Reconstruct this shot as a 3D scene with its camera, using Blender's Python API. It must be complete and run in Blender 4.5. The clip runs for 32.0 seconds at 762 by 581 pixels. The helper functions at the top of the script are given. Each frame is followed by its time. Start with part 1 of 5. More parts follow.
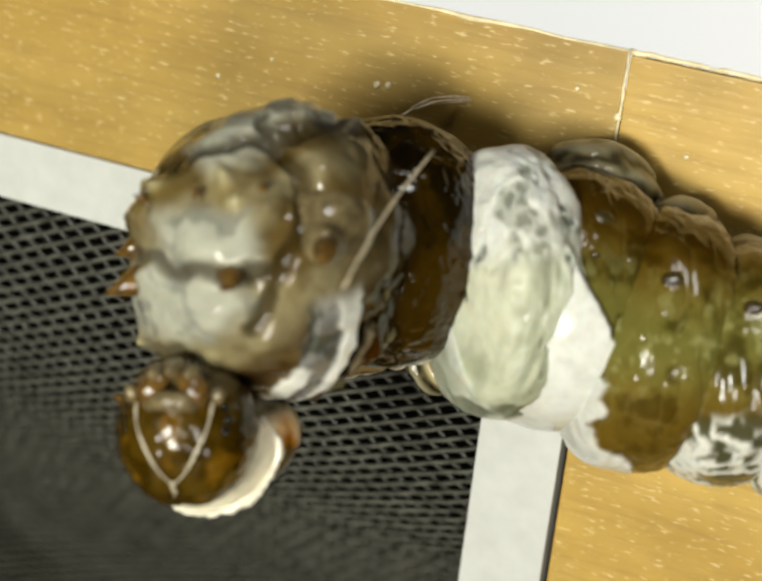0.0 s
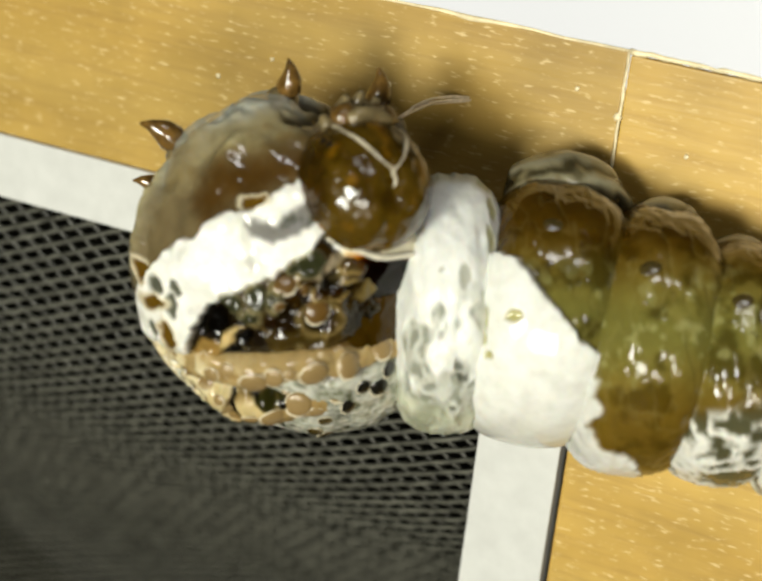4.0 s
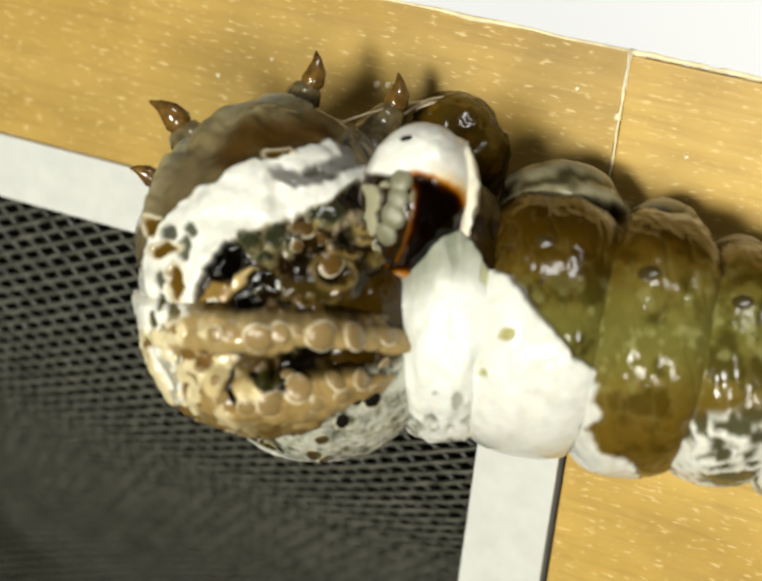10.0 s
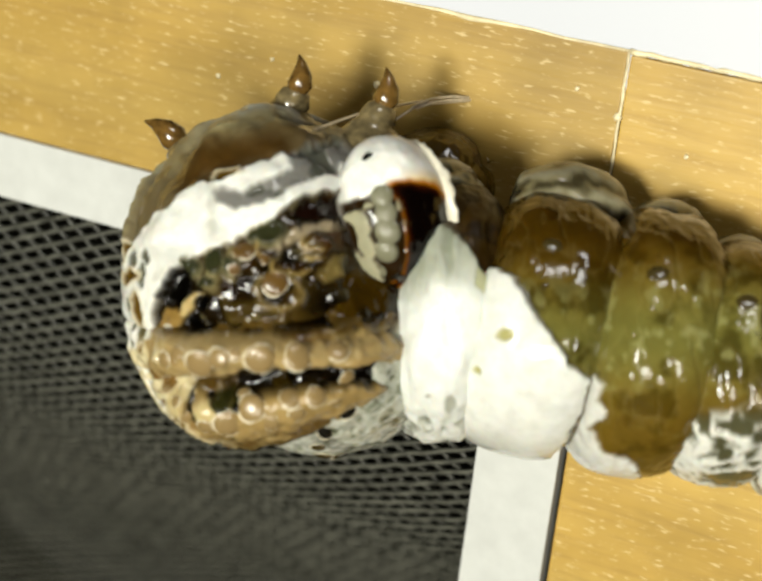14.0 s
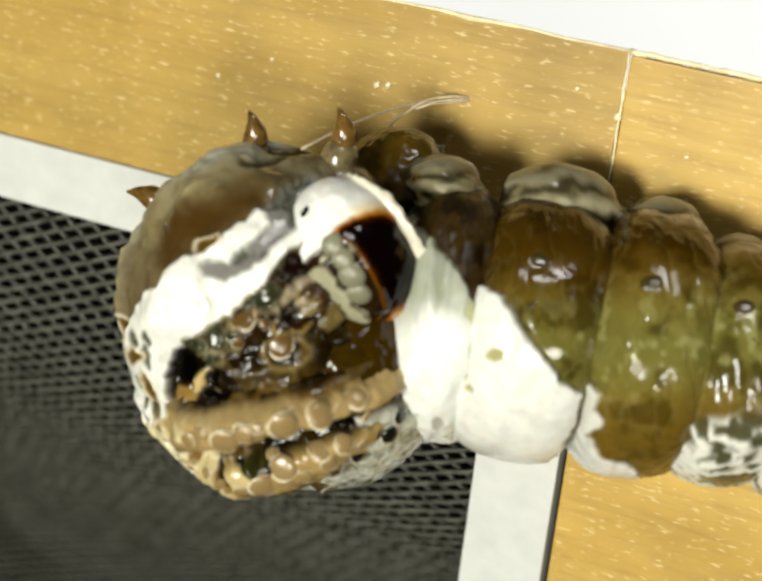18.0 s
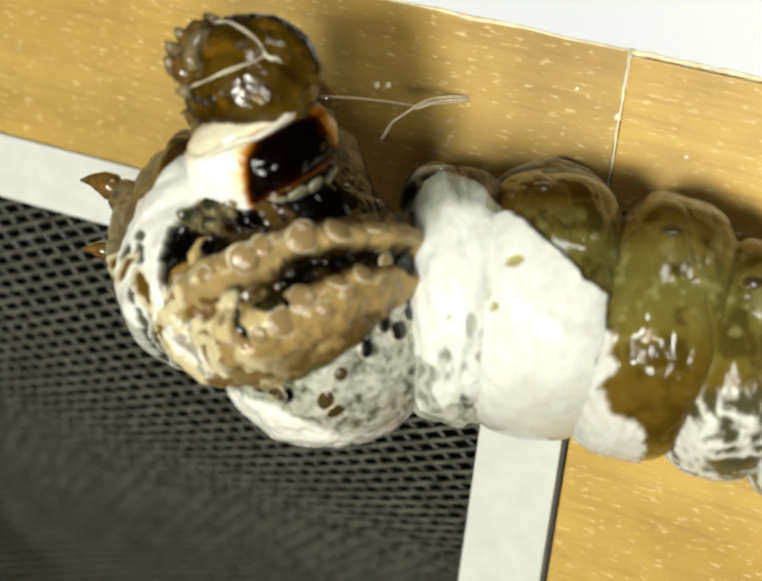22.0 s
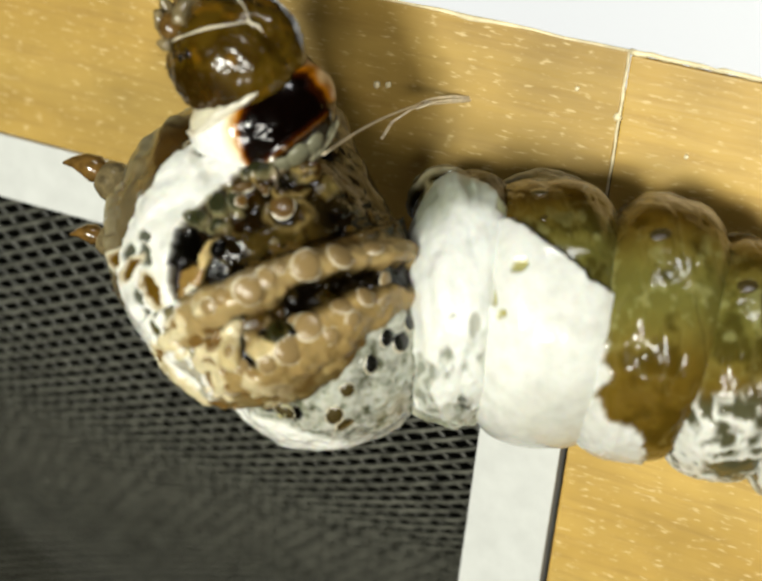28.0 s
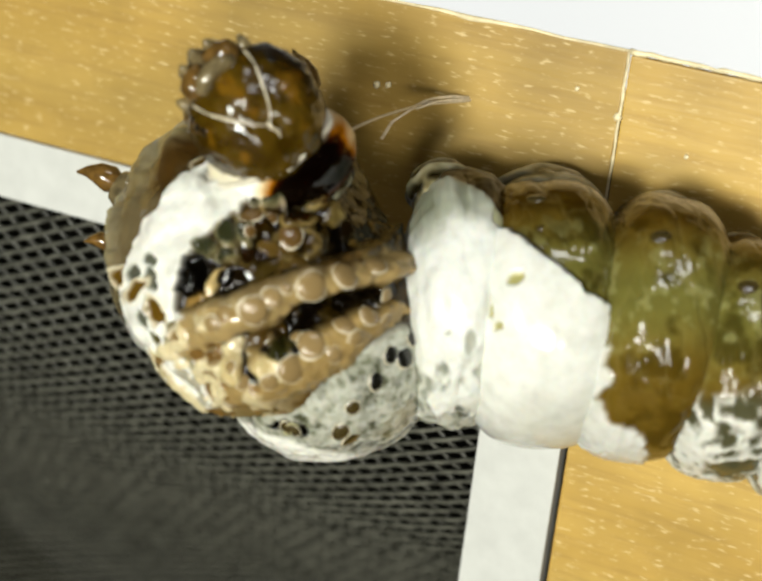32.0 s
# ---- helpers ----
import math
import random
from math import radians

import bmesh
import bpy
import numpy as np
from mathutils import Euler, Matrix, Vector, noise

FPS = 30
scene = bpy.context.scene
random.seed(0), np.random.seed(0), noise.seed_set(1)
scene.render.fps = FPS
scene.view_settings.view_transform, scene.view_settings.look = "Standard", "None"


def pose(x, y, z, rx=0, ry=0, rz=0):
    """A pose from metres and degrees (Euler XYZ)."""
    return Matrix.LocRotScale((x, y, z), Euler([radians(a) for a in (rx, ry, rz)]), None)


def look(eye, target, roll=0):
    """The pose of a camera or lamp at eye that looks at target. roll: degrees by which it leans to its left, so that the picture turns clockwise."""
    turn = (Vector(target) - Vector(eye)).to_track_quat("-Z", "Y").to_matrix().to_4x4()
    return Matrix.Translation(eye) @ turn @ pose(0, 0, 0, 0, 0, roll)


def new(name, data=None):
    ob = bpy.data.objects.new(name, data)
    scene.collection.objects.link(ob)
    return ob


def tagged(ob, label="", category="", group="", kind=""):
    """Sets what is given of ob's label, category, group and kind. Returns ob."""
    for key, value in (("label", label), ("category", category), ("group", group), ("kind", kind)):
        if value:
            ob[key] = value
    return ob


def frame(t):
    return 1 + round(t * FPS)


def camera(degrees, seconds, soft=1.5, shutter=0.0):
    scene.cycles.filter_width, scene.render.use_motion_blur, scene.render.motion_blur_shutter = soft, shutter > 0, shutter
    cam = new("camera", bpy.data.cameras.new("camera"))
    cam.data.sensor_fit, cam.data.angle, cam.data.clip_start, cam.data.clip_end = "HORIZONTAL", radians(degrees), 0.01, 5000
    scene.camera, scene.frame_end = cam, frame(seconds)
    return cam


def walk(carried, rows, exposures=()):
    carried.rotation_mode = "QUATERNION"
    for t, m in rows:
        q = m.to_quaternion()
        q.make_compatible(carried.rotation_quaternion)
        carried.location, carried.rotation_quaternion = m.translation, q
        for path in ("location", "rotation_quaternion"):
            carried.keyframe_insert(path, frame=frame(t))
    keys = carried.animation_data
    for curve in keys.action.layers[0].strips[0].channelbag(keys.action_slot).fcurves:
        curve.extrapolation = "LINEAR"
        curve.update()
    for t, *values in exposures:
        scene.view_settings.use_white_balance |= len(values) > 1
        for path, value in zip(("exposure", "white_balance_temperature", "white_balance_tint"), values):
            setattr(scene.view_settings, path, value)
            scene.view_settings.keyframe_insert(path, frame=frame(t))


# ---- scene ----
import functools
MM = 0.001
CELL = 2e-5          # the animal's own unit: 0.02 mm
FAR = 4035.0         # viewing distance in those units
cam = camera(22.0, 32.0, soft=2.6, shutter=0.5)
cam.data.dof.use_dof = True
cam.data.dof.focus_distance = 0.0822
cam.data.dof.aperture_fstop = 58
# the cage front stands upright in the plane y = 0; it is seen a little askew
AX = Vector((0.904, -0.245, 0.349)).normalized()
AZ = Vector((0.109, 0.924, 0.366))
AZ = (AZ - AX * AZ.dot(AX)).normalized()
TURN = Matrix((AX, AZ.cross(AX), AZ)).to_4x4()
STAGE = Matrix.Translation((0, 0, 0.12)) @ TURN @ Matrix.Translation((0, 0, 330 * CELL))
EYE = STAGE @ Matrix.Translation((0, 0, FAR * CELL))
walk(cam, [(0, EYE), (32.0, EYE)], exposures=[(0, -0.06, 6610, 10), (2.2, -0.12, 6610, 10), (3.2, 0.0, 6610, 10), (5.5, 0.0, 6680, 10), (8.0, -0.06, 6680, 10), (9.0, -0.08, 6700, 10), (10.0, 0.03, 6640, 10), (11.0, 0.03, 6540, 10), (13.0, 0.03, 6540, 10), (14.0, 0.07, 6600, 10), (18.0, 0.08, 6580, 10), (21.0, 0.03, 6560, 10), (23.0, 0.03, 6500, 10), (32.0, 0.03, 6450, 10)])

# ---------------------------------------------------------------- light
world = bpy.data.worlds.new("room")
scene.world = world
world.use_nodes = True
world.node_tree.nodes["Background"].inputs[0].default_value = (1.0, 0.96, 0.88, 1)
world.node_tree.nodes["Background"].inputs[1].default_value = 0.016


def area_lamp(name, place, target, size, size_y, watts, colour):
    data = bpy.data.lights.new(name, "AREA")
    data.shape, data.size, data.size_y, data.energy, data.color = "RECTANGLE", size, size_y, watts, colour
    ob = new(name, data)
    ob.matrix_world = STAGE @ look(place, target)
    return ob


# two desk lamps beside and below the viewer, and a ceiling tube behind
area_lamp("desk_lamp", (-0.135, -0.05, 0.26), (0, 0, 0), 0.08, 0.06, 0.96, (0.985, 0.99, 0.87))
area_lamp("desk_lamp", (0.0, -0.13, 0.29), (0, 0, 0), 0.08, 0.06, 0.44, (1.0, 0.97, 0.86))
area_lamp("ceiling_tube", (0.07, 0.26, 0.24), (0, 0, 0), 0.12, 0.04, 0.30, (0.98, 0.98, 0.96))

# ---------------------------------------------------------------- materials


def material(name):
    m = bpy.data.materials.new(name)
    m.use_nodes = True
    nt = m.node_tree
    return m, nt, nt.nodes["Principled BSDF"]


def node(nt, kind, **values):
    n = nt.nodes.new(kind)
    for k, v in values.items():
        n.inputs[k.replace("_", " ")].default_value = v
    return n


def mixer(nt, a, b, factor, mode="MIX"):
    n = nt.nodes.new("ShaderNodeMix")
    n.data_type, n.blend_type = "RGBA", mode
    for i, v in ((6, a), (7, b), (0, factor)):
        if isinstance(v, bpy.types.NodeSocket):
            nt.links.new(v, n.inputs[i])
        else:
            n.inputs[i].default_value = (*v, 1) if isinstance(v, tuple) else v
    return n.outputs[2]


def ramp(nt, fac, stops):
    n = nt.nodes.new("ShaderNodeValToRGB")
    while len(n.color_ramp.elements) < len(stops):
        n.color_ramp.elements.new(0.5)
    for e, (p, c) in zip(n.color_ramp.elements, stops):
        e.position, e.color = p, (*c, 1) if isinstance(c, tuple) else (c, c, c, 1)
    nt.links.new(fac, n.inputs[0])
    return n.outputs[0]


def place(nt, scale=(1, 1, 1)):
    c = nt.nodes.new("ShaderNodeTexCoord")
    m = nt.nodes.new("ShaderNodeMapping")
    m.inputs["Scale"].default_value = scale
    nt.links.new(c.outputs["Object"], m.inputs[0])
    return m.outputs[0]


def noise_of(nt, where, scale, detail=4.0, rough=0.55):
    n = node(nt, "ShaderNodeTexNoise", Scale=scale, Detail=detail, Roughness=rough)
    nt.links.new(where, n.inputs["Vector"])
    return n.outputs[0]


def bump(nt, bsdf, height, strength, distance):
    n = node(nt, "ShaderNodeBump", Strength=strength, Distance=distance)
    nt.links.new(height, n.inputs["Height"])
    nt.links.new(n.outputs[0], bsdf.inputs["Normal"])


def skin_material(name, rough=0.12, coat=0.0, grain=0.2, tint=0.45):
    """Wet larval skin: the pattern sits in the mesh's colour layer, the nodes add mottling, pores and gloss."""
    m, nt, b = material(name)
    col = nt.nodes.new("ShaderNodeVertexColor")
    col.layer_name = "pattern"
    w = place(nt)
    n1 = noise_of(nt, w, 1500, 5)
    c = mixer(nt, col.outputs[0], ramp(nt, n1, [(0.3, (0.42, 0.4, 0.36)), (0.62, (1.0, 1.0, 1.0))]), tint, "MULTIPLY")
    nt.links.new(c, b.inputs["Base Color"])
    nt.links.new(ramp(nt, n1, [(0.25, rough * 0.6), (0.75, rough * 1.5)]), b.inputs["Roughness"])
    b.inputs["Coat Weight"].default_value = coat
    b.inputs["Coat Roughness"].default_value = 0.08
    b.inputs["Specular IOR Level"].default_value = 0.36
    b.inputs["Subsurface Weight"].default_value = 0.12
    b.inputs["Subsurface Radius"].default_value = (1.0, 0.5, 0.2)
    b.inputs["Subsurface Scale"].default_value = 0.0004
    n2 = noise_of(nt, w, 5200, 3)
    both = nt.nodes.new("ShaderNodeMath")
    both.operation = "MULTIPLY_ADD"
    both.inputs[1].default_value = 0.35
    nt.links.new(n2, both.inputs[0])
    nt.links.new(n1, both.inputs[2])
    bump(nt, b, both.outputs[0], grain, 0.00007)
    return m


def plain(name, colour, rough, coat=0.0, spread=0.35, scale=2000, strength=0.2, gloss=0.5):
    m, nt, b = material(name)
    w = place(nt)
    n = noise_of(nt, w, scale, 5)
    dark = tuple(c * (1 - spread) for c in colour)
    light = tuple(min(1, c * (1 + spread)) for c in colour)
    nt.links.new(ramp(nt, n, [(0.3, dark), (0.7, light)]), b.inputs["Base Color"])
    b.inputs["Roughness"].default_value = rough
    b.inputs["Coat Weight"].default_value = coat
    b.inputs["Coat Roughness"].default_value = 0.08
    b.inputs["Specular IOR Level"].default_value = gloss
    bump(nt, b, n, strength, 0.00005)
    return m


def wood_material(name, along, gain=1.0):
    m, nt, b = material(name)
    s = [900, 900, 900]
    s[along] = 60
    fine = noise_of(nt, place(nt, (s[0] * 2.2, s[1] * 2.2, s[2] * 2.2)), 1, 6, 0.65)
    wide = noise_of(nt, place(nt, (s[0] * 0.35, s[1] * 0.35, s[2] * 0.35)), 1, 4)
    blot = noise_of(nt, place(nt), 220, 3)
    c = ramp(nt, wide, [(0.3, (0.360 * gain, 0.223 * gain, 0.046 * gain)), (0.7, (0.468 * gain, 0.311 * gain, 0.080 * gain))])
    c = mixer(nt, c, ramp(nt, fine, [(0.36, (0.62, 0.55, 0.42)), (0.5, (1, 1, 1)), (0.72, (1.0, 1.0, 1.0)), (0.8, (1.5, 1.55, 1.5))]), 0.32, "MULTIPLY")
    c = mixer(nt, c, ramp(nt, blot, [(0.35, (0.74, 0.74, 0.68)), (0.65, (1.08, 1.08, 1.05))]), 0.6, "MULTIPLY")
    s[along] = 240
    fleck = noise_of(nt, place(nt, (s[0] * 6.5, s[1] * 6.5, s[2] * 6.5)), 1, 3, 0.5)
    c = mixer(nt, c, (0.85, 0.68, 0.36), ramp(nt, fleck, [(0.59, 0.0), (0.70, 0.45)]))
    nt.links.new(c, b.inputs["Base Color"])
    nt.links.new(ramp(nt, fine, [(0.3, 0.5), (0.7, 0.34)]), b.inputs["Roughness"])
    bump(nt, b, fine, 0.16, 0.00012)
    return m


WOOD_RAIL = wood_material("varnished_pine_rail", 0)
WOOD_STILE = wood_material("varnished_pine_stile", 0, 1.21)
TAPE = plain("white_plastic_strip", (0.55, 0.56, 0.54), 0.45, spread=0.06, scale=900, strength=0.12)
THREAD = plain("grey_net_thread", (0.055, 0.055, 0.046), 0.4, spread=0.6, scale=1500, strength=0.3)
WEFT = plain("pale_net_thread", (0.088, 0.088, 0.071), 0.35, spread=0.6, scale=1100, strength=0.3)
UNLIT_INSIDE = plain("unlit_cage_inside", (0.004, 0.004, 0.003), 0.9, spread=0.5, scale=120, gloss=0.0)
UNSEEN_TABLE = plain("unseen_dark_table", (0.045, 0.028, 0.014), 0.5, spread=0.4, scale=60, strength=0.1, gloss=0.3)
GLUE = plain("pale_glue_line", (0.74, 0.64, 0.40), 0.4, spread=0.25, scale=1500)
SKIN = skin_material("wet_larval_skin", 0.12, 0.0, 0.07, 0.28)
SKIN_WHITE = skin_material("white_saddle_skin", 0.38, 0.0, 0.2, 0.2)
BEAD = plain("brown_bead", (0.105, 0.056, 0.012), 0.22, 0.3, 0.35, 4000, 0.1)
TANBEAD = plain("tan_bead", (0.25, 0.17, 0.07), 0.22, 0.3, 0.25, 4000, 0.1)
GLARE_RIM = plain("cream_glare_rim", (0.70, 0.63, 0.46), 0.2, 0.4, 0.15, 4000, 0.1)
BLACK = plain("black_mark", (0.006, 0.006, 0.004), 0.2, 0.6, 0.4, 3000, 0.15)
CLAW = plain("amber_claw", (0.115, 0.062, 0.014), 0.16, 0.5, 0.5, 2500, 0.15)
LEGSKIN = plain("grey_brown_leg", (0.15, 0.115, 0.055), 0.22, 0.35, 0.5, 2200, 0.3)
PALE = plain("ivory_suture", (0.78, 0.70, 0.52), 0.25, 0.5, 0.15, 3000, 0.1)
IVORY = plain("ivory_lip", (0.66, 0.62, 0.50), 0.3, 0.3, 0.12, 2500, 0.1)
STRAP = plain("grey_ivory_bead", (0.175, 0.17, 0.108), 0.2, 0.2, 0.75, 1500, 0.25)
SILK = plain("silk", (0.60, 0.50, 0.34), 0.3, 0.4, 0.2, 5000, 0.1)

# ---------------------------------------------------------------- mesh tools


def part(name, data, mat, parent=None, label=""):
    if isinstance(data, bmesh.types.BMesh):
        me = bpy.data.meshes.new(name)
        data.to_mesh(me)
        data.free()
    else:
        me = data
    if not me.materials:
        me.materials.append(mat)
    for p in me.polygons:
        p.use_smooth = True
    ob = new(name, me)
    ob.parent = parent
    if label:
        ob["label"] = label
    return ob


def flat(ob):
    for p in ob.data.polygons:
        p.use_smooth = False
    return ob


def block(x0, x1, y0, y1, z0, z1, bevel=0.0003):
    bm = bmesh.new()
    bmesh.ops.create_cube(bm, size=1)
    for v in bm.verts:
        v.co = Vector(((x0, x1)[v.co.x > 0], (y0, y1)[v.co.y > 0], (z0, z1)[v.co.z > 0]))
    if bevel:
        bmesh.ops.bevel(bm, geom=bm.edges[:], offset=bevel, segments=2, affect="EDGES", profile=0.6)
    return bm


def tube(points, radii, sides=8, bm=None):
    bm = bm or bmesh.new()
    pts = [Vector(p) for p in points]
    rings, side = [], None
    for i, p in enumerate(pts):
        d = (pts[min(i + 1, len(pts) - 1)] - pts[max(i - 1, 0)]).normalized()
        if side is None:
            side = d.orthogonal().normalized()
        side = (side - d * side.dot(d)).normalized()
        up = d.cross(side)
        r = radii[i] if isinstance(radii, (list, tuple)) else radii
        rings.append([bm.verts.new(p + (side * math.cos(a) + up * math.sin(a)) * r) for a in (2 * math.pi * k / sides for k in range(sides))])
    for a, b in zip(rings, rings[1:]):
        for k in range(sides):
            bm.faces.new((a[k], a[(k + 1) % sides], b[(k + 1) % sides], b[k]))
    bm.faces.new(rings[0][::-1])
    bm.faces.new(rings[-1])
    return bm


def lattice(p, seed):
    i = np.floor(p).astype(np.int64)
    f = p - i
    f = f * f * (3 - 2 * f)
    out = 0
    for dx in (0, 1):
        for dy in (0, 1):
            for dz in (0, 1):
                h = (i[:, 0] + dx) * 374761393 + (i[:, 1] + dy) * 668265263 + (i[:, 2] + dz) * 2147483647 + seed * 1274126177
                h = (h ^ (h >> 13)) * 1274126177
                h = ((h ^ (h >> 16)) & 0xFFFF) / 65535.0
                out = out + h * np.where(dx, f[:, 0], 1 - f[:, 0]) * np.where(dy, f[:, 1], 1 - f[:, 1]) * np.where(dz, f[:, 2], 1 - f[:, 2])
    return out


def grain(p, size, seed=0, octaves=3):
    total, amp, norm = 0, 1.0, 0
    for k in range(octaves):
        total = total + amp * lattice(p / size * 2 ** k + 17.3 * k, seed + k)
        norm += amp
        amp *= 0.5
    return total / norm


def step(a, b, x):
    t = np.clip((x - a) / (b - a), 0, 1)
    return t * t * (3 - 2 * t)


def inside(u, v, corners):
    """Signed distance to a closed outline on the chart, positive within it."""
    d = np.full(u.shape, 1e9)
    win = np.zeros(u.shape, bool)
    n = len(corners)
    for k in range(n):
        (ax, ay), (bx, by) = corners[k], corners[(k + 1) % n]
        ex, ey = bx - ax, by - ay
        t = np.clip(((u - ax) * ex + (v - ay) * ey) / (ex * ex + ey * ey), 0, 1)
        d = np.minimum(d, np.hypot(u - ax - t * ex, v - ay - t * ey))
        cross = (ay > v) != (by > v)
        win ^= cross & (u < ex * (v - ay) / (ey if ey else 1e-9) + ax)
    return np.where(win, d, -d)


def near(u, v, line):
    """Distance to an open line on the chart."""
    d = np.full(u.shape, 1e9)
    for (ax, ay), (bx, by) in zip(line, line[1:]):
        ex, ey = bx - ax, by - ay
        t = np.clip(((u - ax) * ex + (v - ay) * ey) / (ex * ex + ey * ey), 0, 1)
        d = np.minimum(d, np.hypot(u - ax - t * ex, v - ay - t * ey))
    return d


def rgb(r, g, b):
    """Linear colour from an 8-bit one."""
    return np.array([((c / 255) / 12.92 if c < 10 else ((c / 255 + 0.055) / 1.055) ** 2.4) for c in (r, g, b)])


class Paint:
    """Colour and relief over a set of skin points, laid on coat by coat."""

    def __init__(self, n, base):
        self.c = np.tile(base, (n, 1)).astype(float)
        self.h = np.zeros(n)

    def lay(self, mask, colour, height=0.0):
        m = np.clip(mask, 0, 1)
        self.c = self.c * (1 - m[:, None]) + np.asarray(colour) * m[:, None]
        self.h = self.h + m * height


def deepen(c):
    """Keeps the hue and lowers the dark pigments."""
    light = (c @ np.array((0.3, 0.6, 0.1)))[:, None]
    rich = np.clip(light + (c - light) * (1.16 - 0.16 * np.clip(light * 2, 0, 1)), 0, 1)
    return rich * (0.93 * (light + 1e-4) ** 0.36)


def chart(u, v, w=0.0):
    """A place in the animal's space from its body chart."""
    k = 1 - w / FAR
    return Vector(((u - 784) * k, (598 - v) * k, w)) * CELL


def skin(name, centre, radii, paint, mat, parent, label="", lie=0.0, power=1.0, nu=150, nv=110, dome=None):
    """A body segment: a swollen barrel round the x axis, turned by lie degrees in its chart; paint(points, chart u, chart v) colours and shapes it."""
    s = np.linspace(-1, 1, nv)
    s = np.sin(s * np.pi / 2)
    a = np.linspace(0, 2 * np.pi, nu, endpoint=False)
    S, A = np.meshgrid(s, a, indexing="ij")
    r = np.clip(1 - np.abs(S) ** (2 * power), 0, 1) ** 0.5
    P = np.stack([S.ravel() * radii[0], (r * np.cos(A)).ravel() * radii[1], (r * np.sin(A)).ravel() * radii[2]], 1)
    N = P / np.array(radii) ** 2
    N /= np.linalg.norm(N, axis=1)[:, None] + 1e-9
    if dome is not None:
        P = P * dome(P)[:, None]
    c, k = math.cos(radians(lie)), math.sin(radians(lie))
    turn = np.array([[c, -k, 0], [k, c, 0], [0, 0, 1]])
    P, N = P @ turn.T, N @ turn.T
    C = np.array(chart(*centre)) / CELL
    W = P + C
    u = 784 + W[:, 0] / (1 - W[:, 2] / FAR)
    v = 598 - W[:, 1] / (1 - W[:, 2] / FAR)
    warp = 9.0
    u2 = u + (grain(W, 55, 5) - 0.5) * 2 * warp + (grain(W, 17, 6, 2) - 0.5) * 1.7 * warp
    v2 = v + (grain(W, 55, 9) - 0.5) * 2 * warp + (grain(W, 17, 10, 2) - 0.5) * 1.7 * warp
    coat = paint(P, u2, v2, N)
    P = P + N * coat.h[:, None]
    faces = []
    for i in range(nv - 1):
        for j in range(nu):
            faces.append((i * nu + j, i * nu + (j + 1) % nu, (i + 1) * nu + (j + 1) % nu, (i + 1) * nu + j))
    me = bpy.data.meshes.new(name)
    me.from_pydata((P * CELL).tolist(), [], faces)
    layer = me.color_attributes.new("pattern", "FLOAT_COLOR", "POINT")
    layer.data.foreach_set("color", np.hstack([deepen(np.clip(coat.c, 0, 1)), np.ones((len(P), 1))]).astype(np.float32).ravel())
    ob = part(name, me, mat, parent, label)
    ob.location = chart(*centre)
    return ob


SURFACES = {}


def on_skin(ob, u, v, lift=0.0):
    """The place, in a segment's space, where the chart point (u, v) meets its front surface, and the normal there."""
    me = ob.data
    if me.name not in SURFACES:
        co, no = np.empty(len(me.vertices) * 3), np.empty(len(me.vertices) * 3)
        me.vertices.foreach_get("co", co)
        me.vertex_normals.foreach_get("vector", no)
        co, no = co.reshape(-1, 3) / CELL, no.reshape(-1, 3)
        SURFACES[me.name] = co, no * np.sign((co * no).sum())
    co, no = SURFACES[me.name]
    W = co + np.array(ob.location) / CELL
    k = 1 - W[:, 2] / FAR
    d = np.hypot(784 + W[:, 0] / k - u, 598 - W[:, 1] / k - v) + np.where(no[:, 2] < 0.05, 500, 0)
    close = np.argsort(d)[:6]
    p, n = co[close].mean(axis=0), no[close].mean(axis=0)
    n = n / np.linalg.norm(n)
    return Vector(p + n * lift) * CELL, Vector(n)


@functools.lru_cache(None)
def bead_mesh(kind):
    bm = bmesh.new()
    if kind == "dome":
        bmesh.ops.create_uvsphere(bm, u_segments=16, v_segments=8, radius=1)
        for v in bm.verts:
            v.co.z *= 0.30
    else:
        n, m = 28, 6
        rings = []
        for i in range(n):
            a = 2 * math.pi * i / n
            w = 1 + 0.06 * math.sin(3 * a + 1)
            # the cream rim swells on one side, a glare crescent built into its shape
            k = 0.012 + 0.085 * (0.5 + 0.5 * math.cos(a - 2.2)) ** 1.3
            rings.append([bm.verts.new(((w + k * math.cos(b)) * math.cos(a), (w + k * math.cos(b)) * math.sin(a), 0.7 * k * math.sin(b) - 0.03)) for b in (2 * math.pi * j / m for j in range(m))])
        for i in range(n):
            for j in range(m):
                bm.faces.new((rings[i][j], rings[(i + 1) % n][j], rings[(i + 1) % n][(j + 1) % m], rings[i][(j + 1) % m]))
    me = bpy.data.meshes.new("tubercle_" + kind)
    bm.to_mesh(me)
    bm.free()
    return me


